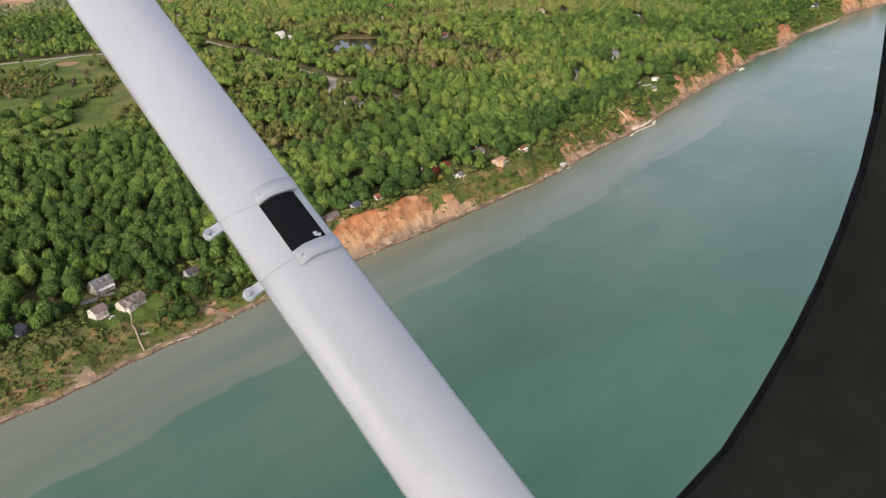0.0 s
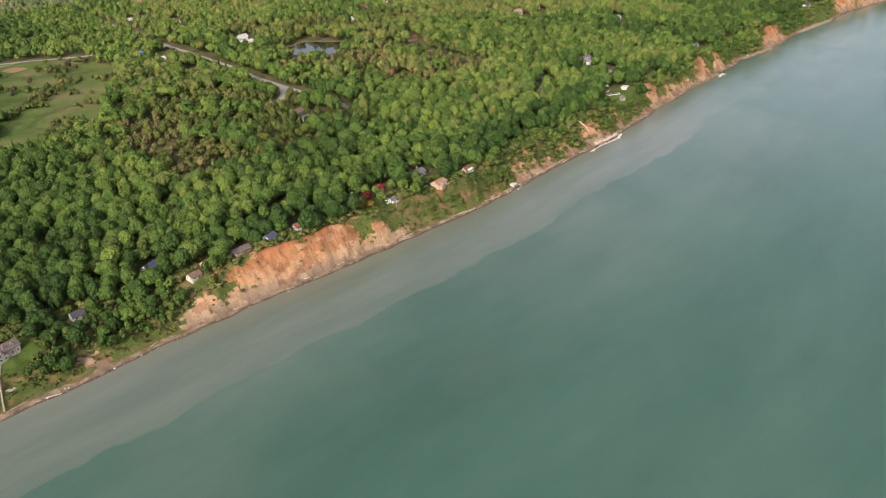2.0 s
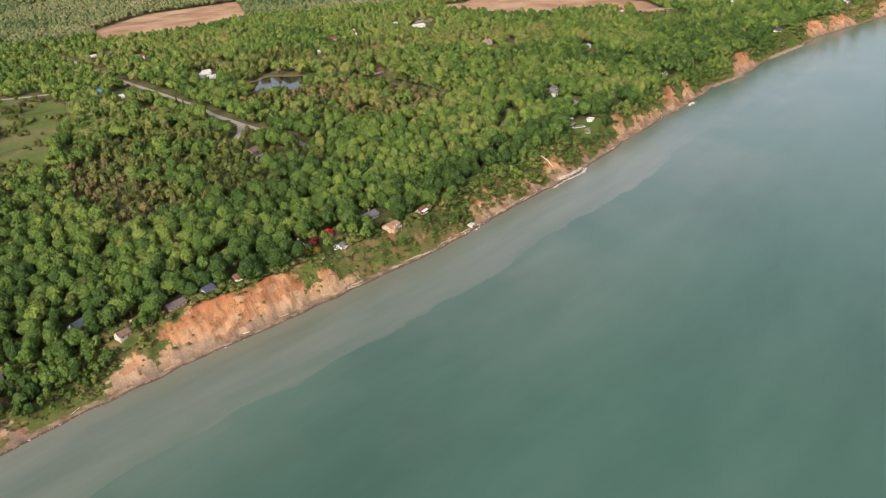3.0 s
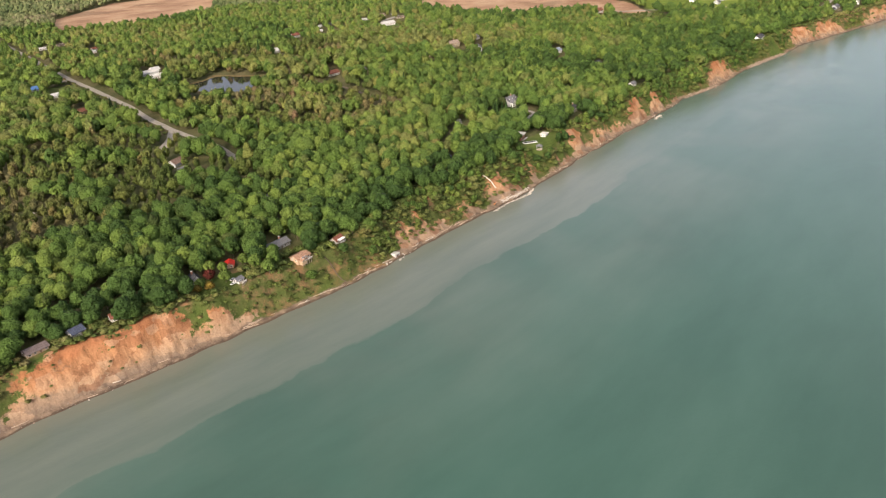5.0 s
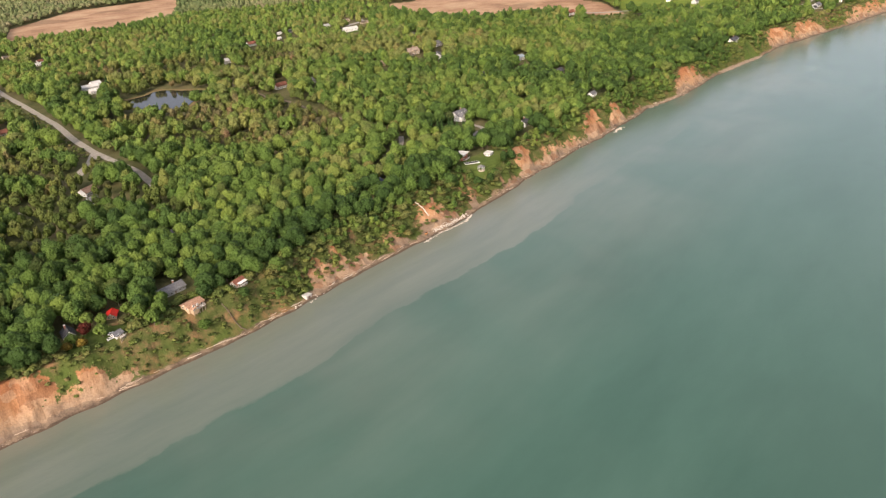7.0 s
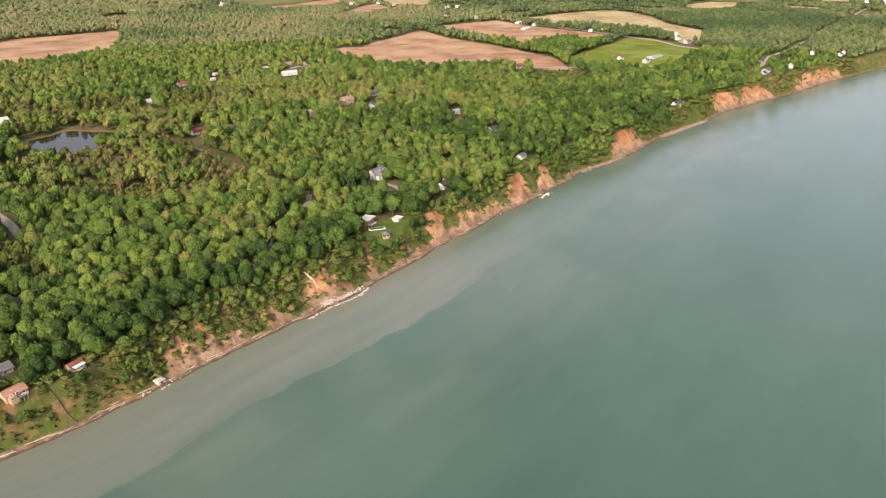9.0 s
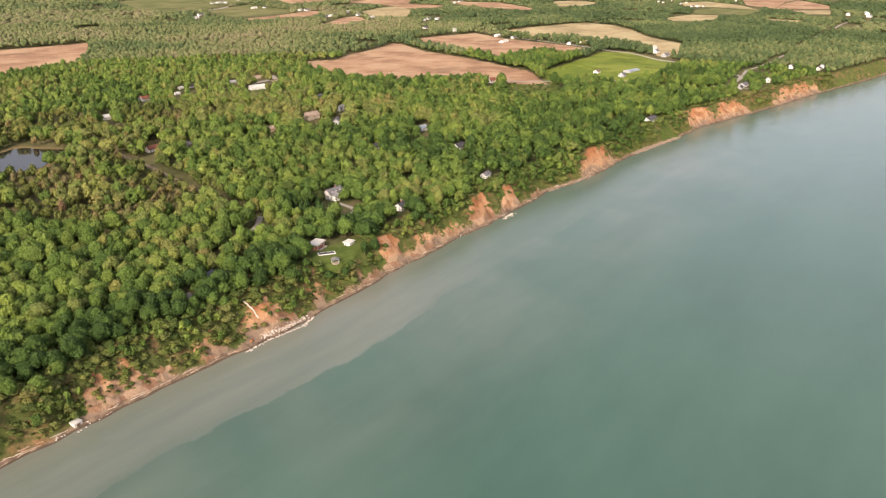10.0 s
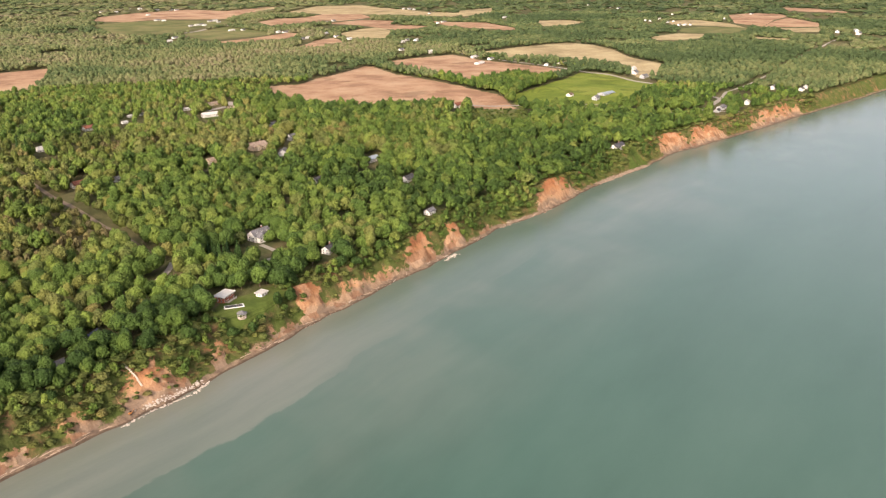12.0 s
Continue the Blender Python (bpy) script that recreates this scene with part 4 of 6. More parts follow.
HOUSES += [
    (704, 833, 0.2, 10, 8, 3.2, 2.6, GREYWALL, ROOF_GREY, "", "small grey house among trees"),
    (847, 712, 0.2, 10, 8, 3.2, 2.6, WHITE, ROOF_DARK, "", "small white house among trees"),
    (1202, 911, 0.1, 14, 9, 4.6, 3.4, WHITE, ROOF_RUST, "", "white farmhouse with red roof beside the road"),
    (1397, 876, 0.3, 13, 8, 3.4, 2.6, WHITE, ROOF_BROWN, "", "white house at the edge of the green field"),
    (1459, 856, 0.1, 32, 14, 2.0, 1.8, GREYWALL, ROOF_SLATE, "", "long low shed with pale blue-grey metal roof"),
    (1692, 982, 0.1, 12, 9, 7.0, 3.0, WHITE, ROOF_WHITE, "", "white farm building beside the road"),
    (1551, 674, 0.4, 17, 10, 4.8, 3.0, WHITE, ROOF_WHITE, "", "white house above the bluff"),
    (1487, 676, 0.2, 18, 10, 3.8, 2.6, GREYWALL, ROOF_GREY, "", "grey house above the bluff"),
    (1183, 620, 0.2, 28, 11, 4.6, 3.0, WHITE, ROOF_DARK, "deck wing chimney", "white lake house with dark roof above a grassy slope"),
    (1552, 1240, 0.35, 44, 15, 4.5, 2.6, WHITE, ROOF_WHITE, "", "long white barn beside brown fields"),
    (1728, 682, 0.2, 16, 10, 4.6, 3.0, WHITE, ROOF_GREY, "", "white house above the bluff"),
    (389, 1012, 0.2, 13, 10, 3.8, 2.8, GREYWALL, ROOF_BLUE, "", "house with blue metal roof among trees"),
]
HOUSES += [
    (396, 963, 0.2, 14, 8, 3.4, 2.4, WHITE, ROOF_WHITE, "", "white house among trees"),
    (400, 876, 0.2, 15, 9, 3.2, 2.4, CREAM, ROOF_RUST, "", "cream house with rust roof in a clearing"),
    (467, 1278, 0.1, 18, 10, 3.4, 2.4, WHITE, ROOF_WHITE, "", "white house near a brown field"),
    (494, 1290, 0.1, 18, 10, 3.4, 2.4, CREAM, ROOF_TAN, "", "tan house near a brown field"),
    (511, 1199, 0.1, 12, 9, 3.4, 2.4, WHITE, ROOF_WHITE, "", "white house among trees"),
    (406, 655, 0.5, 13, 9, 3.2, 2.6, GREYWALL, ROOF_BROWN, "hidden", "brown-roofed house among trees"),
    (402, 633, 0.3, 8, 7, 3.0, 2.2, WHITE, ROOF_GREY, "hidden", "small white outbuilding among trees"),
    (687, 1014, 0.2, 13, 9, 3.4, 2.6, WHITE, ROOF_WHITE, "", "white house among trees"),
]
HOUSES += [
    (850, 1145, 0.1, 13, 9, 3.4, 2.6, WHITE, ROOF_GREY, "", "white house in thin woods"),
    (832, 1142, 0.3, 11, 8, 3.2, 2.4, WHITE, ROOF_WHITE, "", "small white house in thin woods"),
    (804, 845, 0.2, 14, 9, 3.4, 2.6, CREAM, ROOF_TAN, "", "cream house in a small clearing"),
    (967, 1119, 0.1, 22, 9, 3.6, 2.4, CREAM, ROOF_TAN, "", "long tan house beside a gravel yard"),
    (944, 968, 0.4, 12, 8, 3.4, 2.6, WHITE, ROOF_GREY, "", "white house among trees"),
    (763, 1095, 0.2, 14, 9, 3.4, 2.6, WHITE, ROOF_RUST, "", "white house with rust roof in thin woods"),
    (811, 1106, 0.1, 12, 8, 3.2, 2.4, WHITE, ROOF_WHITE, "", "small white house in thin woods"),
    (797, 737, 0.4, 12, 9, 3.4, 2.6, TAN, ROOF_BROWN, "hidden", "brown house hidden among trees"),
    (246, 1246, 0.6, 13, 11, 5.0, 3.4, WHITE, ROOF_TAN, "", "white farmhouse with tan roof among trees"),
    (225, 1181, 0.2, 12, 8, 3.2, 2.2, WHITE, ROOF_SLATE, "", "white outbuilding among trees"),
    (527, 1018, 0.2, 12, 8, 3.2, 2.4, WHITE, ROOF_WHITE, "", "small white house beside the lane"),
    (515, 1003, 0.1, 22, 9, 3.6, 2.4, WHITE, ROOF_WHITE, "", "long white house in a pale yard"),
    (516, 981, 0.1, 16, 8, 3.2, 2.2, WHITE, ROOF_WHITE, "", "white outbuilding in a pale yard"),
    (519, 1221, 0.3, 12, 8, 3.4, 2.4, WHITE, ROOF_RUST, "", "white house with rust roof among trees"),
]
HOUSES += [
    (1589, 1434, 0.2, 20, 13, 7.5, 4.0, WHITE, ROOF_WHITE, "", "tall white barn near ploughed fields"),
    (1665, 958, 0.3, 16, 10, 4.6, 3.0, WHITE, ROOF_GREY, "", "white farmhouse beside the road"),
    (1644, 922, 0.1, 16, 10, 4.2, 2.8, GREYWALL, ROOF_GREY, "", "grey house beside the road"),
    (1412, 838, 0.3, 14, 9, 4.4, 3.0, GREYWALL, ROOF_GREY, "", "grey farmhouse beside the long shed"),
    (1464, 668, 0.2, 13, 9, 3.6, 2.6, GREYWALL, ROOF_DARK, "", "grey house above the bluff"),
    (1704, 717, 0.2, 13, 9, 4.2, 2.8, WHITE, ROOF_GREY, "", "white house in woods above the bluff"),
    (1755, 689, 0.4, 15, 9, 4.4, 2.8, WHITE, ROOF_WHITE, "", "white house in woods above the bluff"),
]
FARMS = [(1478, 2372), (1499, 2379), (1517, 2389), (1516, 2365), (1591, 2484), (1611, 2495), (1601, 2449), (1545, 2851), (1484, 2628), (1491, 2594), (1473, 3081), (1511, 3050), (1611, 3194), (1642, 3169), (1666, 3071), (1706, 3038), (1721, 3026), (1502, 2169), (1533, 2165), (1574, 2046), (1589, 2034), (1555, 1868), (1530, 1853), (1655, 1937), (1625, 1846), (1618, 1779), (1892, 2263), (2394, 2553), (2411, 2540), (2407, 2502), (2321, 2314)]
FARMS += [(2087, 1994), (2127, 2014), (1677, 1644), (1711, 1667), (1727, 1653), (1574, 1515), (1607, 1316), (1614, 1274), (1630, 1137), (1663, 1130), (2397, 2023), (3112, 2269), (3070, 2125), (3042, 2063), (3007, 1934), (2951, 1762), (2657, 1660), (2652, 1636), (2728, 1660), (2657, 1577), (2688, 1578), (2596, 1495), (2609, 1485), (2622, 1474), (2911, 1538), (3163, 1588), (3461, 1805), (2744, 1096), (2800, 1070), (2708, 1023), (1258, 2010), (1302, 2078)]
HOUSES += [(x, y, 0.1 + 0.15 * (k % 4), 20 + 5 * (k % 3), 11, 5.0, 3.2, WHITE, ROOF_WHITE if k % 2 else ROOF_GREY, "far", "far white farm building") for k, (x, y) in enumerate(FARMS)]


def fit_size(x, y, t, L, W, h, rise, *rest):
    k = 0.74 if y - shore_y(np.float64(x)) < 60 else 0.92 if y < 1100 else 0.6
    return (x, y, t, k * L, k * W, k * h, k * rise, *rest)


HOUSES = [fit_size(*row) for row in HOUSES]

LAWNS = [
    ([(84, 408), (112, 404), (126, 414), (120, 432), (84, 430)], "mown lawn round the white houses"),
    ([(322, 421), (350, 424), (362, 432), (345, 440), (326, 436)], "grassy lawn between cottages"),
    ([(638, 484), (660, 486), (690, 502), (682, 516), (646, 512), (638, 500)], "lawn round the modern house"),
    ([(1169, 590), (1190, 592), (1210, 595), (1208, 602), (1199, 613), (1187, 613), (1180, 602)], "steep grass slope below the lake house"),
    ([(900, 1060), (945, 1060), (960, 1095), (905, 1095)], "green lawn behind white houses"),
    ([(440, 875), (385, 868), (380, 890), (430, 900)], "lawn in a clearing"),
]
for poly, label in LAWNS:
    sheet("lawn", poly, LAWN, label, "lawn", 0.25, 2.0)


def free_of_things(X, Y, view=True):
    """Which places are open to trees: off the fields, roads, water and clear of buildings and their view."""
    ok = np.ones(len(X), bool)
    for poly in CLEAR:
        ok &= ~in_poly(X, Y, poly)
    for line, w, _, _ in ROADS:
        ok &= ~near_line(X, Y, line, w * 0.5 + 2.5)
        if w > 4.2:
            ok &= ~near_line(X, Y, [(x - 4.0, y - 5.0) for x, y in line], w * 0.5 + 2.0)
    ok &= ~near_line(X, Y, [(x - 9, y) for x, y in ROADS[0][0][1:7]], 11) & ~near_line(X, Y, [(x - 3, y) for x, y in ROADS[2][0][:5]], 3.5)
    for line in FAR_LANES:
        for k in (0.010, 0.022):
            ok &= ~near_line(X, Y, toward(line, k), 7)
    for k in (0, 14):
        ok &= ~in_poly(X, Y, [(x - 0.5 * k, y - 0.86 * k) for x, y in REED_LINE])
    for poly, _ in LAWNS:
        ok &= ~in_poly(X, Y, poly)
    for x, y, t, L, W, *_, extras, _ in HOUSES:
        dx, dy = X - x, Y - y
        ok &= np.hypot(dx, dy) > 0.5 * L + 3.5
        if not view or (x < 1000 and y - shore_y(np.float64(x)) < 38):
            continue
        eye = np.array([np.interp(x, [500, 850], [224, 420]) - x, 45 - y])
        ux, uy = eye / np.linalg.norm(eye)
        along, side = ux * dx + uy * dy, np.abs(uy * dx - ux * dy)
        ok &= ~((along > 0) & (along < (2 + 0.018 * math.hypot(x - 224, y - 33) if "hidden" in extras else 5 + 0.060 * math.hypot(x - 224, y - 33))) & (side < 0.40 * L + 2.0))
    return ok


def spread(x0, x1, y0, y1, gap, seed):
    """Jittered places over a box."""
    r = np.random.RandomState(seed)
    X, Y = np.meshgrid(np.arange(x0, x1, gap), np.arange(y0, y1, gap * 0.87))
    X = X + (np.arange(X.shape[0]) % 2)[:, None] * gap / 2
    X, Y = X.ravel(), Y.ravel()
    return X + r.uniform(-0.44, 0.44, len(X)) * gap, Y + r.uniform(-0.44, 0.44, len(X)) * gap


def reach(X, Y):
    """Distance to the line that the shot flies along."""
    s = np.clip((X * 448 + Y * 66) / (448 ** 2 + 66 ** 2), 0, 1)
    return np.hypot(X - 448 * s, Y - 66 * s)


def far_trees(name, gap, r0, r1, seed, wide):
    """Distant woods in stands, open over fields, roads and farms."""
    r = np.random.RandomState(seed)
    X, Y = spread(500, 5000, 850, 4600, gap, seed)
    D, R = Y - shore_y(X), reach(X, Y)
    woods = waves(X, Y * 1.6, 55, 420.0) + 0.5 * waves(X, Y, 56, 140.0)
    ok = (D > 30) & (R >= r0) & (R < r1) & (X > 0.19 * Y - 60) & (woods > np.where(R > 2900, -0.5, -0.9)) & free_of_things(X, Y)
    n = ok.sum()
    plant(name, FAR, X[ok], Y[ok], 0 * X[ok] + 18, wide * r.uniform(0.8, 1.5, n), r.uniform(8, 15, n), LEAF_FAR, "distant spring woods towards the horizon", "woods", seed + 90, False)


WALKWAYS = [[(106, 415), (102, 404), (101, 396), (99, 384), (98, 376)], [(572.5, 473.5), (576.5, 461)], [(406, 427), (413, 416)]]


def trees_over():
    r = np.random.RandomState(7)
    # the near and middle wood
    X, Y = spread(-60, 1500, 330, 1130, 8.5, 1)
    D = Y - shore_y(X)
    edge = bluff_width(X) + 5
    step = (D - 5) / bluff_width(X)
    share = np.interp(X, [100, 130, 222, 226, 322, 326, 432, 440, 560, 566, 604, 612, 690, 700, 1130, 1140], [0, 0.7, 0.9, 0, 0, 0.25, 0.25, 0.22, 0.22, 0.04, 0.04, 0.3, 0.4, 0.8, 1, 0.4])
    lush = (r.uniform(0, 1, len(X)) < share * np.clip((step - 0.12) * 3, 0, 1)) & (step > bare_share(X, D) * 1.05 + 0.1)
    ok = ((D > edge + 1.5) | lush) & (X > 0.19 * Y - 90) & free_of_things(X, Y)
    X, Y, D = X[ok], Y[ok], D[ok]
    R = reach(X, Y)
    young = ((X > 250) & (X < 445) & (Y > 545) & (Y < 775)) | ((X > 470) & (X < 660) & (Y > 640) & (Y < 830)) | ((X > 520) & (X < 800) & (Y > 920) & (Y < 1130))
    young &= waves(X, Y, 51, 70.0) > -0.5
    gap = waves(X, Y, 52, 55.0) + 0.6 * waves(X, Y, 53, 20.0)
    alive = r.uniform(0, 1, len(X)) > np.where(gap > 1.1, 0.45, np.interp(R, [450, 650, 1000], [0.03, 0.22, 0.32]))
    sel = lambda m: (X[m], Y[m], land_z(X[m], D[m]))
    tall = r.uniform(11.0, 19.5, len(X)) * np.where(D < edge[ok], 0.72, 1.0) * (0.86 + 0.14 * np.clip(D / 120, 0, 1)) * np.where(young, 0.72, 1)
    wide = (9.0 + 6.0 * r.uniform(0, 1, len(X)) ** 1.5) * np.where(D < edge[ok], 0.75, 1.0) * np.where(young, 0.80, 1)
    wide *= np.interp(R, [450, 700, 1000], [1.0, 1.12, 1.18])
    tall *= np.interp(R, [450, 700, 1000], [1.0, 1.06, 1.12])
    spruce = ((waves(X, Y, 54, 40.0) > 1.25) | (np.hypot(X - 690, Y - 575) < 20)) & ~young
    near, mid = alive & (R < 620), alive & (R >= 620) & (R < 1010)
    front = near & (D < edge[ok] + 34) & (X > 30) & (X < 760) & ~spruce
    front_i = np.nonzero(front)[0]
    front_i = front_i[np.argsort(D[front_i] - edge[ok][front_i])][:290]
    single = np.zeros(len(X), bool)
    single[front_i] = True
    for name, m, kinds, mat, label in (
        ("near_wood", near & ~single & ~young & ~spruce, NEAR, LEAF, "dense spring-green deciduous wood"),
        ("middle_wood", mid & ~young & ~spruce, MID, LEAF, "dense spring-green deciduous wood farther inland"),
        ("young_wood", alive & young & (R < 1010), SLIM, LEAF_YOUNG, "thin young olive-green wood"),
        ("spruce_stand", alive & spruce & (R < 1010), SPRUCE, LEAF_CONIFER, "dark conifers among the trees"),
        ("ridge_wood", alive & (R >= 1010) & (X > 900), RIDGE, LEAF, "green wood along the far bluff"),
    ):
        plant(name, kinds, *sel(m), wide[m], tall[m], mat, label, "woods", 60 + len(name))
    singles = list(zip(*sel(single), wide[single], tall[single]))
    # the far woods
    X, Y = spread(100, 2700, 600, 2700, 10.2, 2)
    D, R = Y - shore_y(X), reach(X, Y)
    inner = (X < 1500) & (Y < 1130) & (X > 0.19 * Y - 90)
    woods = waves(X, Y, 55, 420.0) + 0.5 * waves(X, Y, 56, 140.0)
    ok = (D > 24) & (R > 1000) & (R < 2000) & ~(inner & ((R < 1010) | (X > 900))) & (X > 0.19 * Y - 60) & free_of_things(X, Y)
    ok &= (woods > -1.5) | (R < 1250)
    wt = (lambda n: (r.uniform(7.5, 13.0, n), r.uniform(9.0, 16.0, n)))
    a = ok & (R < 1400)
    plant("far_wood", FARTHER, X[a], Y[a], land_z(X[a], D[a]), *wt(a.sum()), LEAF, "far green and olive woods", "woods", 71, False)
    a = ok & (R >= 1400)
    plant("farther_wood", FAR, X[a], Y[a], land_z(X[a], D[a]), *wt(a.sum()), LEAF_FAR, "far olive spring woods", "woods", 72, False)
    for name, gap, r0, r1, seed, across in (("distant_wood", 15.0, 1990, 3000, 3, 14.0), ("horizon_wood", 33.0, 2990, 4900, 9, 29.0)):
        far_trees(name, gap, r0, r1, seed, across)
    # brush on the bluff and along the edges
    X, Y = spread(-40, 620, 320, 520, 3.4, 4)
    X3, Y3 = spread(620, 1700, 430, 720, 4.4, 24)
    X2, Y2 = spread(-40, 500, 320, 480, 3.0, 14)
    X, Y = np.concatenate([X, X2, X3]), np.concatenate([Y, Y2, Y3])
    D = Y - shore_y(X)
    t = (D - 5) / bluff_width(X)
    lim = bare_share(X, D)
    ok = (D > 5.5) & (t < 1.15) & (t > lim * 1.0 + 0.15 * waves(X, D, 57, 14.0)) & (waves(X, D, 58, 16.0) + 0.5 * waves(X, D, 59, 6.0) > -0.9)
    stray = (D > 7) & (t < 0.95) & (lim < 0.97) & (waves(X, D, 61, 9.0) > np.where(X > 610, 0.35, 0.6))
    stray |= (lim > 0.85) & (X > 440) & (D > 8) & (t < 0.9) & (waves(X, D, 64, 8.0) > 0.9)
    stray |= (X > 452) & (X < 660) & (D > 7) & (t < 1.0) & (waves(X * 1.6, D * 0.5, 69, 12.0) > -0.15)
    under = (t >= 1.0) & (D < bluff_width(X) + 17) & (waves(X, D, 63, 11.0) > -0.6)
    ok = (ok | stray | under) & free_of_things(X, Y, False)
    for line in WALKWAYS:
        ok &= ~near_line(X, Y - 0.8, line, 2.2)
    n = ok.sum()
    size = r.uniform(0.8, 2.2, n) ** 1.9 * (0.7 + 0.5 * np.clip(t[ok], 0, 1))
    size *= np.interp(X[ok], [0, 150, 230, 330, 440], [0.62, 0.62, 0.9, 0.75, 0.9])
    size *= np.where(X[ok] > 440, np.where(lim[ok] < 0.3, 2.0, 1.4), 1.0)
    size = np.where(under[ok], r.uniform(2.2, 5.5, n), size)
    plant("bluff_brush", SHRUB, X[ok], Y[ok], land_z(X[ok], D[ok]) - 0.4, size * 1.35, size * 0.85, BRUSH, "olive and green brush growing on the bluff", "shrubs", 74)
    X, Y = spread(440, 1260, 415, 640, 5.2, 34)
    X4, Y4 = spread(116, 224, 375, 430, 5.6, 35)
    X, Y = np.concatenate([X, X4]), np.concatenate([Y, Y4])
    D = Y - shore_y(X)
    t = (D - 5) / bluff_width(X)
    ok = (t > np.maximum(bare_share(X, D) * 1.0 + 0.08, 0.22)) & (t < 1.25) & (waves(X, D, 66, 20.0) > -0.5) & free_of_things(X, Y, False)
    for line in WALKWAYS:
        ok &= ~near_line(X, Y, line, 5.0)
    ok &= ((X < 430) | (X > 690) | (waves(X, D, 68, 17.0) > -0.35)) & ~((X > 1154) & (X < 1212))
    n = ok.sum()
    plant("slope_trees", SLIM, X[ok], Y[ok], land_z(X[ok], D[ok]) - 0.3, r.uniform(5, 9, n), r.uniform(5, 10, n), LEAF, "young green trees growing on the bluff slope", "trees", 79)
    # low scrub beside the roads
    X, Y = spread(395, 660, 620, 1045, 6.0, 44)
    ok = (near_line(X, Y, [(x - 9, y) for x, y in ROADS[0][0][1:7]], 11) & ~near_line(X, Y, ROADS[0][0], 5.5)) | (near_line(X, Y, [(x - 6, y) for x, y in ROADS[2][0][:5]], 8) & ~near_line(X, Y, ROADS[2][0], 5))
    ok &= ~near_line(X, Y, ROADS[1][0], 5) & (waves(X, Y, 67, 14.0) > -0.4)
    plant("roadside_scrub", SHRUB, X[ok], Y[ok], land_z(X[ok], (Y - shore_y(X))[ok]), r.uniform(3, 6, ok.sum()), r.uniform(2, 4, ok.sum()), BRUSH, "low olive scrub beside the road", "shrubs", 80)
    # bushes in the meadows and hedges between fields
    X, Y = spread(60, 350, 680, 1115, 8.0, 5)
    meadow = in_poly(X, Y, next(p for n, p, _, _ in FIELDS if n == "meadow")) & ~near_line(X, Y, ROADS[6][0], 14) & ~near_line(X, Y, MEADOW_TRACK, 9)
    meadow &= ~near_line(X, Y, [(150, 735), (178, 753), (205, 770), (238, 812), (262, 850)], 13)
    groves = in_poly(X, Y, [(168, 905), (226, 940), (224, 1004), (192, 1016), (110, 1005), (100, 930)]) | in_poly(X, Y, [(95, 835), (166, 830), (190, 803), (178, 762), (158, 727), (146, 688), (110, 690), (90, 740)])
    groves |= near_line(X, Y, [(186, 815), (217, 844), (248, 884), (290, 935)], 9)
    keep = meadow & (groves | (waves(X * 0.6 + Y * 0.5, Y, 62, 60.0) + r.uniform(-0.5, 0.5, len(X)) > 0.55)) & (r.uniform(0, 1, len(X)) > 0.14)
    big = keep & in_poly(X, Y, [(60, 640), (185, 640), (200, 830), (60, 850)])
    for name, m, kinds, w0, mat, label in (("meadow_trees", big, NEAR, 11.5, LEAF, "rounded green trees in groves on the meadow"), ("meadow_bushes", keep & ~big, SLIM, 7.5, LEAF_YOUNG, "scattered olive bushes and small trees in the meadow")):
        n = m.sum()
        size = w0 * (0.75 + 0.75 * r.uniform(0, 1, n) ** 1.4)
        plant(name, kinds, X[m], Y[m], land_z(X[m], (Y - shore_y(X))[m]), size, size * r.uniform(0.7, 0.95, n), mat, label, "shrubs", 75)
    HX, HY = [], []
    for (x0, y0), (x1, y1) in (((1378, 1345), (1352, 1230)), ((1352, 1230), (1355, 1150)), ((1355, 1150), (1348, 1045)), ((1655, 1160), (1645, 1040)), ((1645, 1040), (1640, 960)), ((1640, 1250), (1610, 1300))):
        k = int(math.hypot(x1 - x0, y1 - y0) / 5)
        HX += list(np.linspace(x0, x1, k))
        HY += list(np.linspace(y0, y1, k))
    HX, HY = np.array(HX) + r.normal(0, 3, len(HX)), np.array(HY) + r.normal(0, 3, len(HY))
    plant("hedgerow", SHRUB, HX, HY, 0 * HX + 20, r.uniform(5, 11, len(HX)), r.uniform(4, 11, len(HX)), LEAF, "hedgerows between the fields", "hedge", 76)
    X, Y = spread(1330, 1490, 930, 1085, 8.5, 6)
    ok = in_poly(X, Y, [(1350, 1045), (1433, 1065), (1480, 1075), (1478, 1008), (1425, 975), (1340, 940)])
    plant("woodlot", MID, X[ok], Y[ok], 0 * X[ok] + 20, r.uniform(10, 15, ok.sum()), r.uniform(11, 17, ok.sum()), LEAF, "small wood between the fields", "woods", 77)
    X, Y = spread(1120, 1265, 752, 905, 9.0, 8)
    ok = in_poly(X, Y, FIELDS[-1][1])
    plant("orchard_trees", SHRUB, X[ok], Y[ok], land_z(X[ok], (Y - shore_y(X))[ok]), r.uniform(4, 6, ok.sum()), r.uniform(3, 5, ok.sum()), LEAF_YOUNG, "rows of low orchard trees", "trees", 78)
    return singles



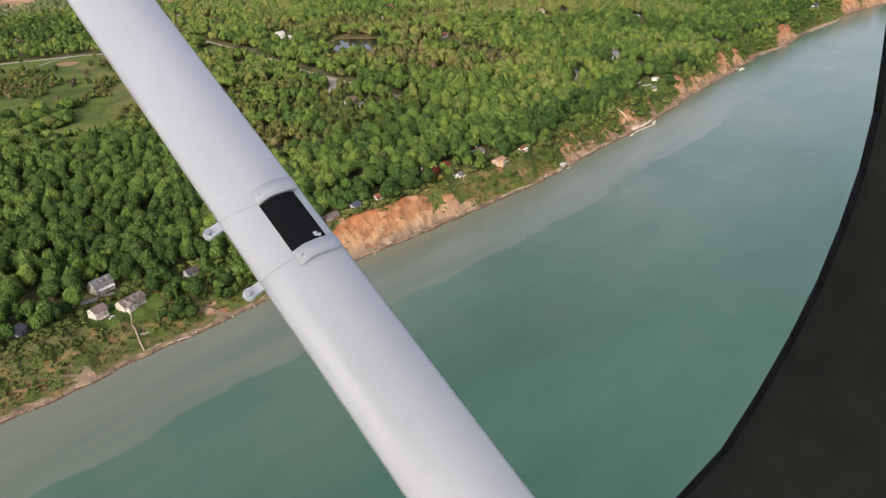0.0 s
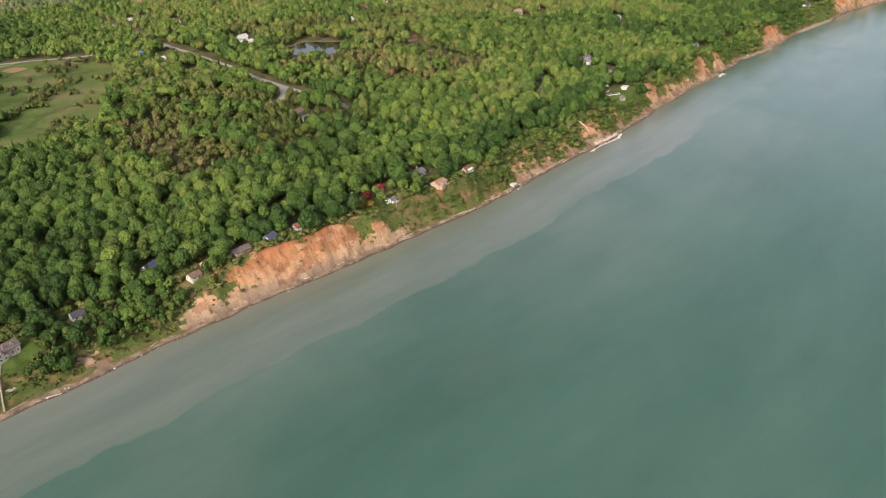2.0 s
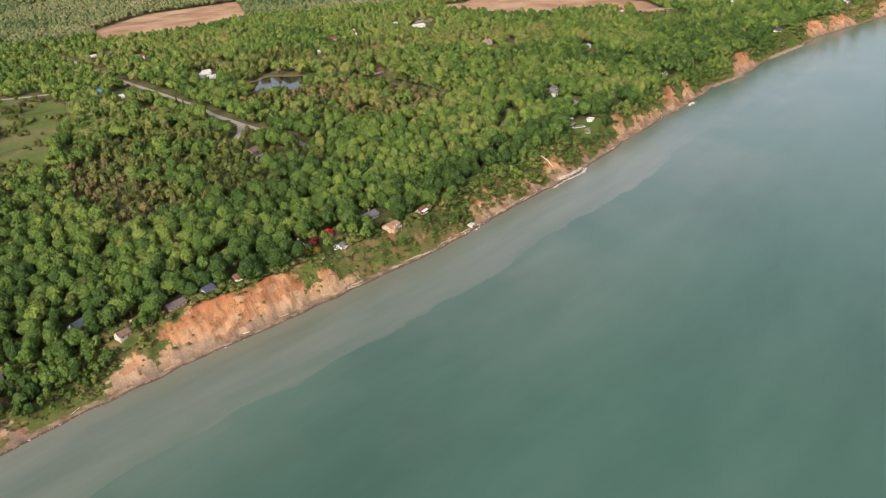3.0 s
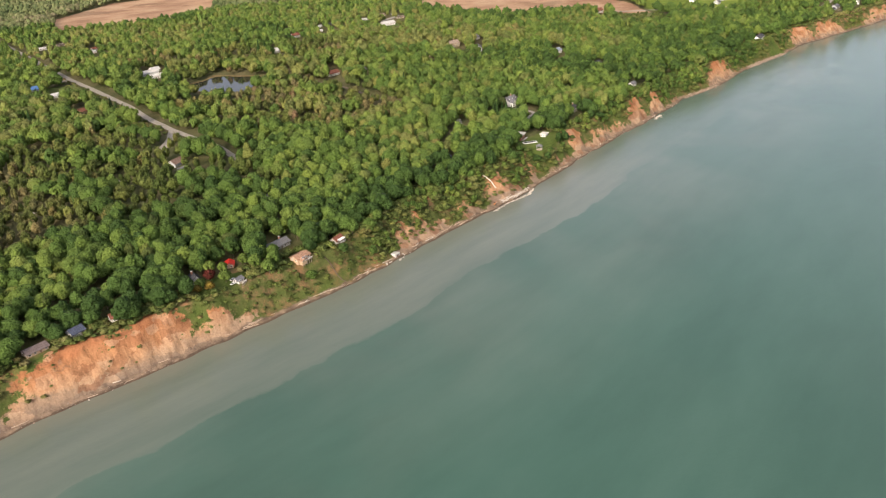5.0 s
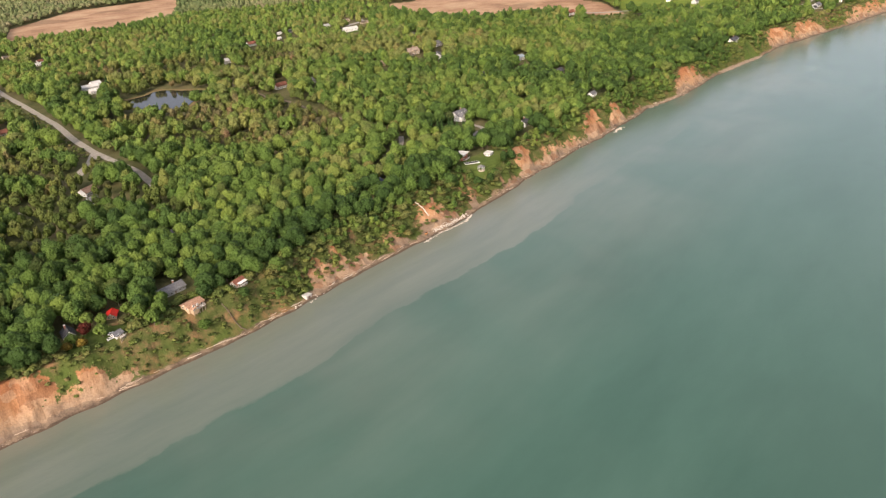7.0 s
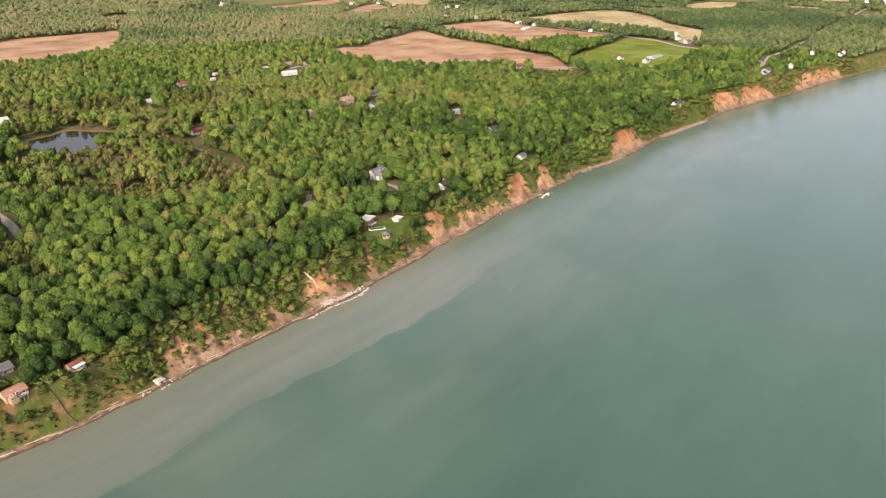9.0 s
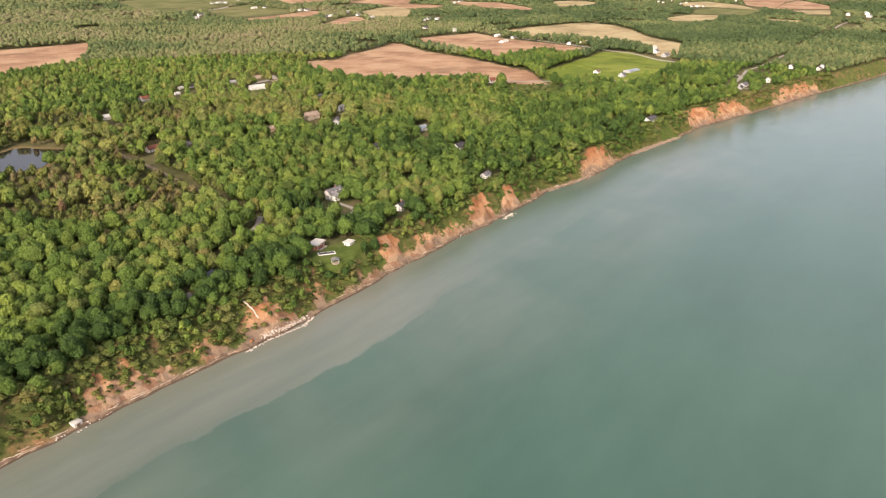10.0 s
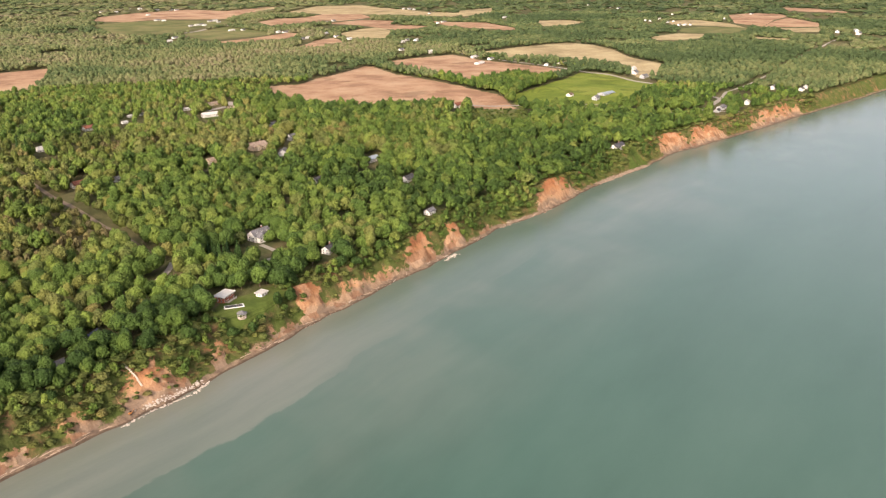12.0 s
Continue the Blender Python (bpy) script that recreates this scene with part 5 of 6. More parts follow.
def trunk_mesh(seed):
    """A tapered trunk with three limbs, 1 high."""
    r = np.random.RandomState(seed)
    bm = bmesh.new()
    rod(bm, (0, 0, -0.02), (0.01, 0.0, 0.45), 0.024, 0.015, 6)
    for k in range(3):
        a = 2.1 * k + r.uniform(0, 1)
        rod(bm, (0.01, 0, 0.36 + 0.03 * k), (0.2 * math.cos(a), 0.2 * math.sin(a), 0.66), 0.012, 0.004, 5)
    me = bpy.data.meshes.new("trunk")
    bm.to_mesh(me)
    bm.free()
    me.materials.append(BARK)
    return me


def crown_mesh(v, f, tint, mat):
    return mesh_from("crown", v, f, [mat], uvs=np.tile((tint, tint), (len(v), 1)))


TRUNKS = [trunk_mesh(k) for k in range(4)]


def tree(x, y, z, wide, tall, me, turn, label, group=""):
    """One tree: an Empty at its foot with a trunk and a crown."""
    top = new("tree")
    top.matrix_world = Matrix.Translation((x, y, z - 0.2)) @ Matrix.Rotation(turn, 4, "Z") @ Matrix.Diagonal((wide, wide, tall, 1))
    for name, data in (("trunk", TRUNKS[int(turn * 10) % 4]), ("crown", me)):
        new(name, data).parent = top
    return tagged(top, label, "tree", group)


def single_trees(rows):
    r = np.random.RandomState(17)
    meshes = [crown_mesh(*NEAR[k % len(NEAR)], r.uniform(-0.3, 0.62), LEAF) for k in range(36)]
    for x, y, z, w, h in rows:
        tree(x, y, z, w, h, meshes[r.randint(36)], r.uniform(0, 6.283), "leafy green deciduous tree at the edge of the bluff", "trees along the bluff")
    red, ochre = crown_mesh(*NEAR[3], 0.4, LEAF_RED), crown_mesh(*NEAR[5], 0.4, LEAF_ORANGE)
    green = crown_mesh(*NEAR[6], 0.58, LEAF)
    for x, y, w, h, me, label in ((337, 437, 8.5, 8.5, red, "copper-red tree beside cottages"), (332, 426, 6.5, 6.5, ochre, "ochre-leaved small tree on the lawn"), (329, 431, 7, 7.5, green, "round green tree on the lawn"), (343, 429, 8.5, 9, green, "bright green round tree on the lawn"),
                                  (325, 427, 6, 6, ochre, "ochre-leaved small tree on the lawn"), (347, 441, 7, 8.5, green, "bright green tree in front of the red roof"), (361, 443, 7.5, 9, green, "bright green tree beside the red roof"), (341, 445, 8, 10, green, "bright green tree between cottages"),
                                  (364, 433, 9.5, 12, green, "tall bright green tree above the bluff"), (368, 425, 9, 11, green, "tall bright green tree above the bluff"), (374, 430, 9, 12, green, "tall bright green tree above the bluff"), (378, 438, 9, 12, green, "tall bright green tree above the bluff"), (371, 440, 9, 13, green, "tall bright green tree above the bluff"), (404, 447, 9, 14, green, "tall bright green tree beside a cottage")):
        tree(x, y, ground_z(x, y), w, h, me, 1.0, label)
    twigs = [crown_mesh(*SLIM[k], 0.3 + 0.2 * k, LEAF_BARE) for k in range(3)]
    for k, (x, y, w) in enumerate(((193, 821, 9), (204, 834, 8), (217, 846, 10), (231, 862, 8), (246, 880, 10), (258, 896, 9), (226, 916, 9), (195, 862, 10), (285, 995, 11), (306, 1009, 12), (327, 1020, 10), (253, 958, 11), (233, 937, 9))):
        tree(x, y, ground_z(x, y), w, 0.85 * w, twigs[k % 3], 0.7 * k, "purple-brown budding shrub in the meadow", "budding shrubs in the meadow")


single_trees(trees_over())


# ---------------------------------------------------------------- buildings
def shared(name, bm, mat):
    me = bpy.data.meshes.new(name)
    bm.to_mesh(me)
    bm.free()
    me.materials.append(mat)
    return me


def frame_mesh():
    bm = bmesh.new()
    for x, z, sx, sz in ((-0.56, 0, 0.12, 1.5), (0.56, 0, 0.12, 1.5), (0, 0, 1.0, 0.12), (0, 1.38, 1.0, 0.12), (0, 0.69, 1.0, 0.06)):
        box(bm, x, 0, z, sx, 0.14, sz)
    return shared("window_frame", bm, TRIM)


FRAME_MESH, PANE_MESH = frame_mesh(), shared("pane", box(bmesh.new(), 0, 0.0, 0.1, 1.02, 0.06, 1.3), PANE)


def put(name, data, parent, m):
    ob = new(name, data)
    ob.parent = parent
    ob.matrix_basis = m
    return ob


def window(parent, x, y, z, turn, wide=1.0, tall=1.0):
    w = put("window", FRAME_MESH, parent, Matrix.Translation((x, y, z)) @ Matrix.Rotation(turn, 4, "Z") @ Matrix.Diagonal((0.8 * wide, 1, 0.8 * tall, 1)))
    new("pane", PANE_MESH).parent = w
    return w


def gable_wall(L, W, h, rise):
    """Walls with gable ends, as one closed shell sunk a little into the ground."""
    bm = bmesh.new()
    x, y, b = L / 2, W / 2, -1.6
    v = [bm.verts.new(p) for p in ((-x, -y, b), (x, -y, b), (x, y, b), (-x, y, b), (-x, -y, h), (x, -y, h), (x, y, h), (-x, y, h), (-x, 0, h + rise), (x, 0, h + rise))]
    for f in ((0, 1, 5, 4), (2, 3, 7, 6), (1, 2, 6, 9, 5), (3, 0, 4, 8, 7), (4, 5, 9, 8), (6, 7, 8, 9), (3, 2, 1, 0)):
        bm.faces.new([v[k] for k in f])
    return bm


def gable_roof(L, W, h, rise, over=0.55, thick=0.25):
    """Two roof slabs with overhang and thickness."""
    bm = bmesh.new()
    x = L / 2 + over
    k = rise / (W / 2)
    for s in (-1, 1):
        lo = (s * (W / 2 + over), h - over * k + 0.06)
        hi = (0.0, h + rise + 0.06)
        quad = [(-x, *lo), (x, *lo), (x, *hi), (-x, *hi)]
        v = [bm.verts.new(p) for p in quad] + [bm.verts.new((p[0], p[1], p[2] + thick)) for p in quad]
        for f in ((0, 1, 2, 3), (7, 6, 5, 4), (0, 4, 5, 1), (1, 5, 6, 2), (2, 6, 7, 3), (3, 7, 4, 0)):
            bm.faces.new([v[i] for i in f])
    bmesh.ops.recalc_face_normals(bm, faces=bm.faces)
    return bm


def flat_roof(L, W, h, over=0.8):
    bm = box(bmesh.new(), 0, 0, h, L + 2 * over, W + 2 * over, 0.35)
    for x, y, sx, sy in ((0, W / 2 + over - 0.1, L + 2 * over, 0.2), (0, -W / 2 - over + 0.1, L + 2 * over, 0.2), (L / 2 + over - 0.1, 0, 0.2, W + 2 * over - 0.4), (-L / 2 - over + 0.1, 0, 0.2, W + 2 * over - 0.4)):
        box(bm, x, y, h + 0.35, sx, sy, 0.25)
    return bm


def house(x, y, turn, L, W, h, rise, wall, roof, extras, label):
    z = ground_z(x, y)
    barn = "barn" in label or "shed" in label or "farm building" in label
    top = new("barn" if "barn" in label else "shed" if "shed" in label else "farm_building" if "farm building" in label else "house")
    top.matrix_world = Matrix.Translation((x, y, z)) @ Matrix.Rotation(turn, 4, "Z")
    tagged(top, label, "barn" if barn else "house", "far farm buildings" if "far" in extras.split() else "")
    part("wall", gable_wall(L, W, h, 0.02 if "flat" in extras else rise), wall, top)
    part("roof", flat_roof(L, W, h) if "flat" in extras else gable_roof(L, W, h, rise), roof, top)
    if "far" in extras.split():
        for s in (-0.3, 0.0, 0.3):
            window(top, s * L, -W / 2 - 0.04, 1.2, 0, 1.6, 1.2)
        part("door", box(bmesh.new(), 0.15 * L, -W / 2 - 0.05, 0, 2.6, 0.12, 2.8), DOORPAINT, top)
        return
    floors = 2 if h > 3.4 else 1
    n = max(2, int(L / 2.7))
    for lev in range(floors):
        zz = 0.6 + lev * 1.95
        for k in range(n):
            xx = -L / 2 + L * (k + 0.5) / n
            if lev == 0 and k == n // 2:
                part("door", box(bmesh.new(), xx, -W / 2 - 0.05, 0, 0.8, 0.12, 1.7), DOORPAINT, top)
                continue
            window(top, xx, -W / 2 - 0.04, zz, 0, 1.25 if k % 2 else 1.6)
            window(top, xx, W / 2 + 0.04, zz, math.pi)
        for s in (-1, 1):
            for q in (-0.22, 0.22):
                window(top, s * (L / 2 + 0.04), q * W, zz, math.pi / 2 * -s)
    if "flat" not in extras:
        for s in (-1, 1):
            part("barge_board", box(bmesh.new(), s * (L / 2 + 0.57), 0, h + rise - 0.25, 0.06, 0.6, 0.3), TRIM, top)
        part("ridge", box(bmesh.new(), 0, 0, h + rise + 0.2, L + 1.1, 0.4, 0.16), roof, top)
    if "chimney" in extras:
        bm = box(bmesh.new(), L * 0.22, W * 0.12, h, 0.9, 0.9, rise + 1.4)
        ch = part("chimney", bm, CHIMNEY, top)
        part("cap", box(bmesh.new(), L * 0.22, W * 0.12, h + rise + 1.4, 1.1, 1.1, 0.2), CONCRETE, ch)
    if "dormers" in extras:
        for s in (-0.3, 0.0, 0.3):
            dz = h + rise * 0.22
            bm = gable_wall(1.5, 1.6, 1.1, 0.7)
            bmesh.ops.rotate(bm, verts=bm.verts, cent=(0, 0, 0), matrix=Matrix.Rotation(math.pi / 2, 3, "Z"))
            bmesh.ops.translate(bm, verts=bm.verts, vec=(s * L, -W * 0.27, dz))
            d = part("dormer", bm, wall, top)
            bm = gable_roof(1.5, 1.6, 1.1, 0.7, 0.2, 0.12)
            bmesh.ops.rotate(bm, verts=bm.verts, cent=(0, 0, 0), matrix=Matrix.Rotation(math.pi / 2, 3, "Z"))
            bmesh.ops.translate(bm, verts=bm.verts, vec=(s * L, -W * 0.27, dz))
            part("dormer_roof", bm, roof, d)
            window(top, s * L, -W * 0.27 - 0.79, dz + 0.1, 0, 0.85, 0.8)
    if "deck" in extras or "porch" in extras:
        depth = 2.4 if "deck" in extras else 2.0
        dk = part("deck", box(bmesh.new(), 0, -W / 2 - depth / 2 - 0.02, 0.25, L * 0.8, depth, 0.2), DECKWOOD, top)
        bm = bmesh.new()
        for k in range(9):
            box(bm, -0.39 * L + 0.0975 * L * k, -W / 2 - depth + 0.05, 0.45, 0.1, 0.1, 1.0)
        box(bm, 0, -W / 2 - depth + 0.05, 1.45, L * 0.8, 0.12, 0.08)
        part("railing", bm, TRIM, dk)
        for k in range(5):
            part("post", box(bmesh.new(), -0.36 * L + 0.18 * L * k, -W / 2 - depth + 0.3, -2.6, 0.2, 0.2, 2.85), DECKWOOD, dk)
        if "porch" in extras:
            part("porch_roof", box(bmesh.new(), 0, -W / 2 - depth / 2, 2.6, L * 0.84, depth + 0.4, 0.18), TRIM, top)
    if "wing" in extras:
        bm = gable_wall(W * 0.9, L * 0.36, h - 0.4, rise * 0.8)
        m = Matrix.Rotation(math.pi / 2, 3, "Z")
        bmesh.ops.rotate(bm, verts=bm.verts, cent=(0, 0, 0), matrix=m)
        bmesh.ops.translate(bm, verts=bm.verts, vec=(-L * 0.24, -W * 0.42, 0))
        wg = part("wing", bm, wall, top)
        bm = gable_roof(W * 0.9, L * 0.36, h - 0.4, rise * 0.8)
        bmesh.ops.rotate(bm, verts=bm.verts, cent=(0, 0, 0), matrix=m)
        bmesh.ops.translate(bm, verts=bm.verts, vec=(-L * 0.24, -W * 0.42, 0))
        part("wing_roof", bm, roof, wg)
        for q in (-1.6, 1.6):
            window(top, -L * 0.24 + q * 0.8, -W * 0.87 - 0.04, 0.7, 0, 1.4)
            window(top, -L * 0.24 + q * 0.8, -W * 0.87 - 0.04, 2.7, 0, 1.2)


for row in HOUSES:
    house(*row)


# ---------------------------------------------------------------- shore things
def boathouse():
    x, y = 458, 427.5
    top = new("boathouse")
    top.matrix_world = Matrix.Translation((x, y, 0.4)) @ Matrix.Rotation(0.35, 4, "Z") @ Matrix.Scale(0.72, 4)
    tagged(top, "pale concrete boathouse with flat roof at the waterline", "boathouse")
    part("wall", box(bmesh.new(), 0, 0, -1.0, 6.2, 5.2, 3.8), CONCRETE, top)
    part("roof", box(bmesh.new(), 0, 0, 2.8, 6.8, 5.8, 0.3), ROOF_WHITE, top)
    part("door", box(bmesh.new(), 0, -2.63, 0.0, 2.6, 0.12, 2.1), DOORPAINT, top)
    part("chute", box(bmesh.new(), -1.5, 6.0, 1.8, 1.6, 6.6, 0.3), CONCRETE, top)


def stair_run(name, points, width, mat, label, platform=None, step=1.1):
    """A flight down the bluff: treads, two stringers and posts along a line on the ground."""
    top = new(name)
    x0, y0 = points[0]
    z0 = ground_z(x0, y0)
    top.matrix_world = Matrix.Translation((x0, y0, z0))
    tagged(top, label, "stairs")
    for (xa, ya), (xb, yb) in zip(points, points[1:]):
        n = max(2, int(math.hypot(xb - xa, yb - ya) / step))
        P = [Vector((xa + (xb - xa) * k / n - x0, ya + (yb - ya) * k / n - y0, ground_z(xa + (xb - xa) * k / n, ya + (yb - ya) * k / n) - z0 + 0.7)) for k in range(n + 1)]
        turn = math.atan2(yb - ya, xb - xa)
        side = Vector((-math.sin(turn), math.cos(turn), 0)) * width / 2
        for k in range(n):
            c = (P[k] + P[k + 1]) / 2
            part("tread", box(bmesh.new(), c.x, c.y, c.z, step * 0.98, width, 0.3, turn), mat, top)
        for s in (-1, 1):
            bm = bmesh.new()
            for k in range(n):
                rod(bm, P[k] + side * s + Vector((0, 0, 0.05)), P[k + 1] + side * s + Vector((0, 0, 0.05)), 0.14, 0.14, 4)
                if k % 3 == 0:
                    rod(bm, P[k] + side * s - Vector((0, 0, 1.6)), P[k] + side * s + Vector((0, 0, 1.0)), 0.08, 0.08, 4)
            part("railing", bm, mat, top)
    if platform:
        px, py, sx, sy = platform
        part("platform", box(bmesh.new(), px - x0, py - y0, ground_z(px, py) - z0 + 0.7, sx, sy, 0.25, 0.3), mat, top)
    return top


def rock_mesh(seed):
    v, f = blob(0.5, seed, 1, 0.26, 0.72)
    return mesh_from("rock", v, f, [ROCK], smooth=False)


TANROCK = plain("tan_rubble", (0.25, 0.19, 0.145), 0.9, 0, 0.2, 0.4, 0.6, 0.4)
ROCKS = [rock_mesh(900 + k) for k in range(6)]


def rocks(line, count, wide, size, group, label, seed):
    """Boulders tipped along a line."""
    r = np.random.RandomState(seed)
    P = np.array(line, float)
    for k in range(count):
        s = r.uniform(0, len(P) - 1.001)
        i = int(s)
        x, y = P[i] + (P[i + 1] - P[i]) * (s - i) + r.normal(0, wide, 2)
        ob = new("boulder", ROCKS[r.randint(6)])
        w = r.uniform(0.6, 1.3) * size * 0.66
        ob.matrix_world = Matrix.Translation((x, y, max(0.05, ground_z(x, y)) + 0.12 * w)) @ Matrix.Rotation(r.uniform(0, 6.28), 4, "Z") @ Matrix.Diagonal((w * r.uniform(0.9, 1.7), w, w, 1))
        tagged(ob, label, "boulder", group)


def rock_bank(line, count, wide, size, label, seed):
    """Rubble too small to pick apart, joined along a line."""
    r = np.random.RandomState(seed)
    P = np.array(line, float)
    V, F, n = [], [], 0
    kinds = [blob(0.5, 950 + k, 0, 0.3, 0.7) for k in range(6)]
    for k in range(count):
        u = r.uniform(0, len(P) - 1.001)
        i = int(u)
        x, y = P[i] + (P[i + 1] - P[i]) * (u - i) + r.normal(0, wide, 2)
        v, f = kinds[r.randint(6)]
        w, a = r.uniform(0.5, 1.4) * size, r.uniform(0, 6.28)
        q = np.stack([v[:, 0] * math.cos(a) * 1.3 - v[:, 1] * math.sin(a), v[:, 0] * math.sin(a) * 1.3 + v[:, 1] * math.cos(a), v[:, 2]], -1) * w
        V.append(q + np.array([x, y, max(0.05, ground_z(x, y)) + 0.15 * w]))
        F.append(f + n)
        n += len(v)
    me = mesh_from("rubble", np.concatenate(V), np.concatenate(F), [TANROCK], smooth=False)
    tagged(new("rubble", me), label, "rocks", kind="stuff")


def logs():
    """Driftwood stranded along the beach, often end to end."""
    r = np.random.RandomState(23)
    for k in range(95):
        x = r.uniform(20, 1000) if k % 3 else r.uniform(330, 560)
        if 555 < x < 612:
            continue
        L, d = r.uniform(3, 9), r.uniform(1.0, 4.2)
        slope = math.atan2(float(shore_y(np.float64(x + 5)) - shore_y(np.float64(x - 5))), 10) + r.normal(0, 0.22)
        y = float(shore_y(np.float64(x))) + d
        bm = bmesh.new()
        rod(bm, (-L / 2, 0, 0), (L / 2, r.uniform(-0.3, 0.3), 0), r.uniform(0.14, 0.30), 0.10, 6)
        if k % 2:
            rod(bm, (L * 0.2, 0, 0), (L * 0.35, 0.7, 0.5), 0.12, 0.05, 5)
        ob = part("driftwood_log", bm, PALEWOOD if k % 7 == 0 else DRIFT)
        ob.matrix_world = Matrix.Translation((x, y, ground_z(x, y) + 0.25)) @ Matrix.Rotation(slope, 4, "Z")
        tagged(ob, "bleached driftwood log stranded on the beach", "driftwood", "driftwood along the beach")


def car(x, y, turn, paint, label):
    top = new("car")
    top.matrix_world = Matrix.Translation((x, y, ground_z(x, y) + 0.3)) @ Matrix.Rotation(turn, 4, "Z") @ Matrix.Scale(0.75, 4)
    tagged(top, label, "car")
    bm = box(bmesh.new(), 0, 0, 0.35, 4.5, 1.8, 0.65)
    bmesh.ops.bevel(bm, geom=bm.edges[:], offset=0.15, segments=2, affect="EDGES")
    part("body", bm, paint, top)
    bm = bmesh.new()
    v = [bm.verts.new(p) for p in ((-1.7, -0.85, 1.0), (1.1, -0.85, 1.0), (1.1, 0.85, 1.0), (-1.7, 0.85, 1.0), (-1.2, -0.7, 1.55), (0.4, -0.7, 1.55), (0.4, 0.7, 1.55), (-1.2, 0.7, 1.55))]
    for f in ((0, 1, 5, 4), (1, 2, 6, 5), (2, 3, 7, 6), (3, 0, 4, 7), (4, 5, 6, 7), (3, 2, 1, 0)):
        bm.faces.new([v[k] for k in f])
    cab = part("cabin", bm, PANE, top)
    part("roof_panel", box(bmesh.new(), -0.4, 0, 1.56, 1.6, 1.4, 0.05), paint, cab)
    for sx in (-1.4, 1.4):
        for sy in (-0.85, 0.85):
            part("wheel", rod(bmesh.new(), (sx, sy - 0.1, 0.33), (sx, sy + 0.1, 0.33), 0.33, 0.33, 12), ROOF_DARK, top)


def gazebo():
    x, y = 651, 490
    top = new("gazebo")
    top.matrix_world = Matrix.Translation((x, y, ground_z(x, y)))
    tagged(top, "grey octagonal gazebo on the bluff slope", "gazebo")
    part("floor_deck", rod(bmesh.new(), (0, 0, -0.5), (0, 0, 0.4), 2.8, 2.8, 8), DECKWOOD, top)
    for k in range(8):
        a = k * math.pi / 4 + 0.39
        part("post", rod(bmesh.new(), (2.5 * math.cos(a), 2.5 * math.sin(a), 0.4), (2.5 * math.cos(a), 2.5 * math.sin(a), 2.9), 0.09, 0.09, 6), TRIM, top)
    part("roof", rod(bmesh.new(), (0, 0, 2.9), (0, 0, 4.6), 3.3, 0.1, 8), ROOF_GREY, top)


def pool():
    x, y = 652, 502
    top = new("swimming_pool")
    top.matrix_world = Matrix.Translation((x, y, ground_z(x, y) + 0.35)) @ Matrix.Rotation(-0.35, 4, "Z")
    tagged(top, "long swimming pool with dark cover and white rim", "pool")
    part("rim", box(bmesh.new(), 0, 0, -1.2, 12, 4.6, 1.5), TRIM, top)
    part("cover", box(bmesh.new(), 0, 0, 0.31, 10.8, 3.4, 0.06), ROOF_DARK, top)


boathouse()
stair_run("beach_stairs", WALKWAYS[0], 0.5, DECKWOOD, "pale wooden walkway and stairs down the bluff", (104, 391, 4.5, 3.0))
stair_run("bluff_stairs", WALKWAYS[1], 0.7, PALEWOOD, "straight pale wooden stairs down the bare bluff", step=0.8)
stair_run("bluff_stairs", WALKWAYS[2], 0.4, BARK, "narrow grey stairs down the overgrown bluff", step=0.8)
rocks([(557, 442), (576, 447), (600, 450), (612, 456)], 125, 0.5, 1.25, "white revetment rocks", "white limestone boulder in a shore revetment", 1)
rocks([(572, 451.5), (590, 453.5), (608, 458)], 150, 0.9, 1.3, "white revetment rocks", "white limestone boulder in a shore revetment", 2)
rocks([(838, 515), (852, 519)], 46, 1.2, 1.6, "rock mound", "white limestone boulder in a small rock mound", 3)
rock_bank([(925, 544), (960, 548), (998, 552)], 330, 1.1, 0.9, "band of tan rubble along the beach", 4)
rock_bank([(1100, 579), (1150, 586), (1206, 593)], 520, 1.3, 1.3, "tan rubble revetment along the shore", 5)
rock_bank([(30, 361), (140, 380), (230, 395), (300, 401)], 300, 1.0, 0.55, "dark stones and rubble on the narrow beach", 8)
rock_bank([(690, 482), (747, 498), (850, 523)], 200, 1.0, 0.6, "dark stones and rubble on the narrow beach", 9)
rocks([(445, 421), (458, 423), (470, 427)], 10, 1.0, 1.6, "boathouse rocks", "pale boulder beside the boathouse", 6)
rocks([(40, 363), (140, 380), (230, 394), (340, 405)], 8, 1.0, 1.3, "beach stones", "dark stone on the narrow beach", 7)
logs()
CARWHITE, CARRED = plain("white_car_paint", (0.75, 0.75, 0.74), 0.25, 0, 0.5, 0.04), plain("red_car_paint", (0.55, 0.04, 0.03), 0.25, 0, 0.5, 0.04)
for x, y, t, p, label in ((95, 413, 0.5, CARWHITE, "white car parked beside the white house"), (347, 429, 0.4, CARWHITE, "white car parked on the lawn"), (345, 424, 0.2, CARWHITE, "white car parked near the bluff edge"),
                          (414, 451, 0.6, CARWHITE, "white car parked among trees"), (697, 541, 0.4, CARWHITE, "white car on the drive"), (458, 755, 1.5, CARRED, "red car on the country road"), (78, 437, 0.0, CARWHITE, "white car on the asphalt drive")):
    car(x, y, t, p, label)
gazebo()
pool()


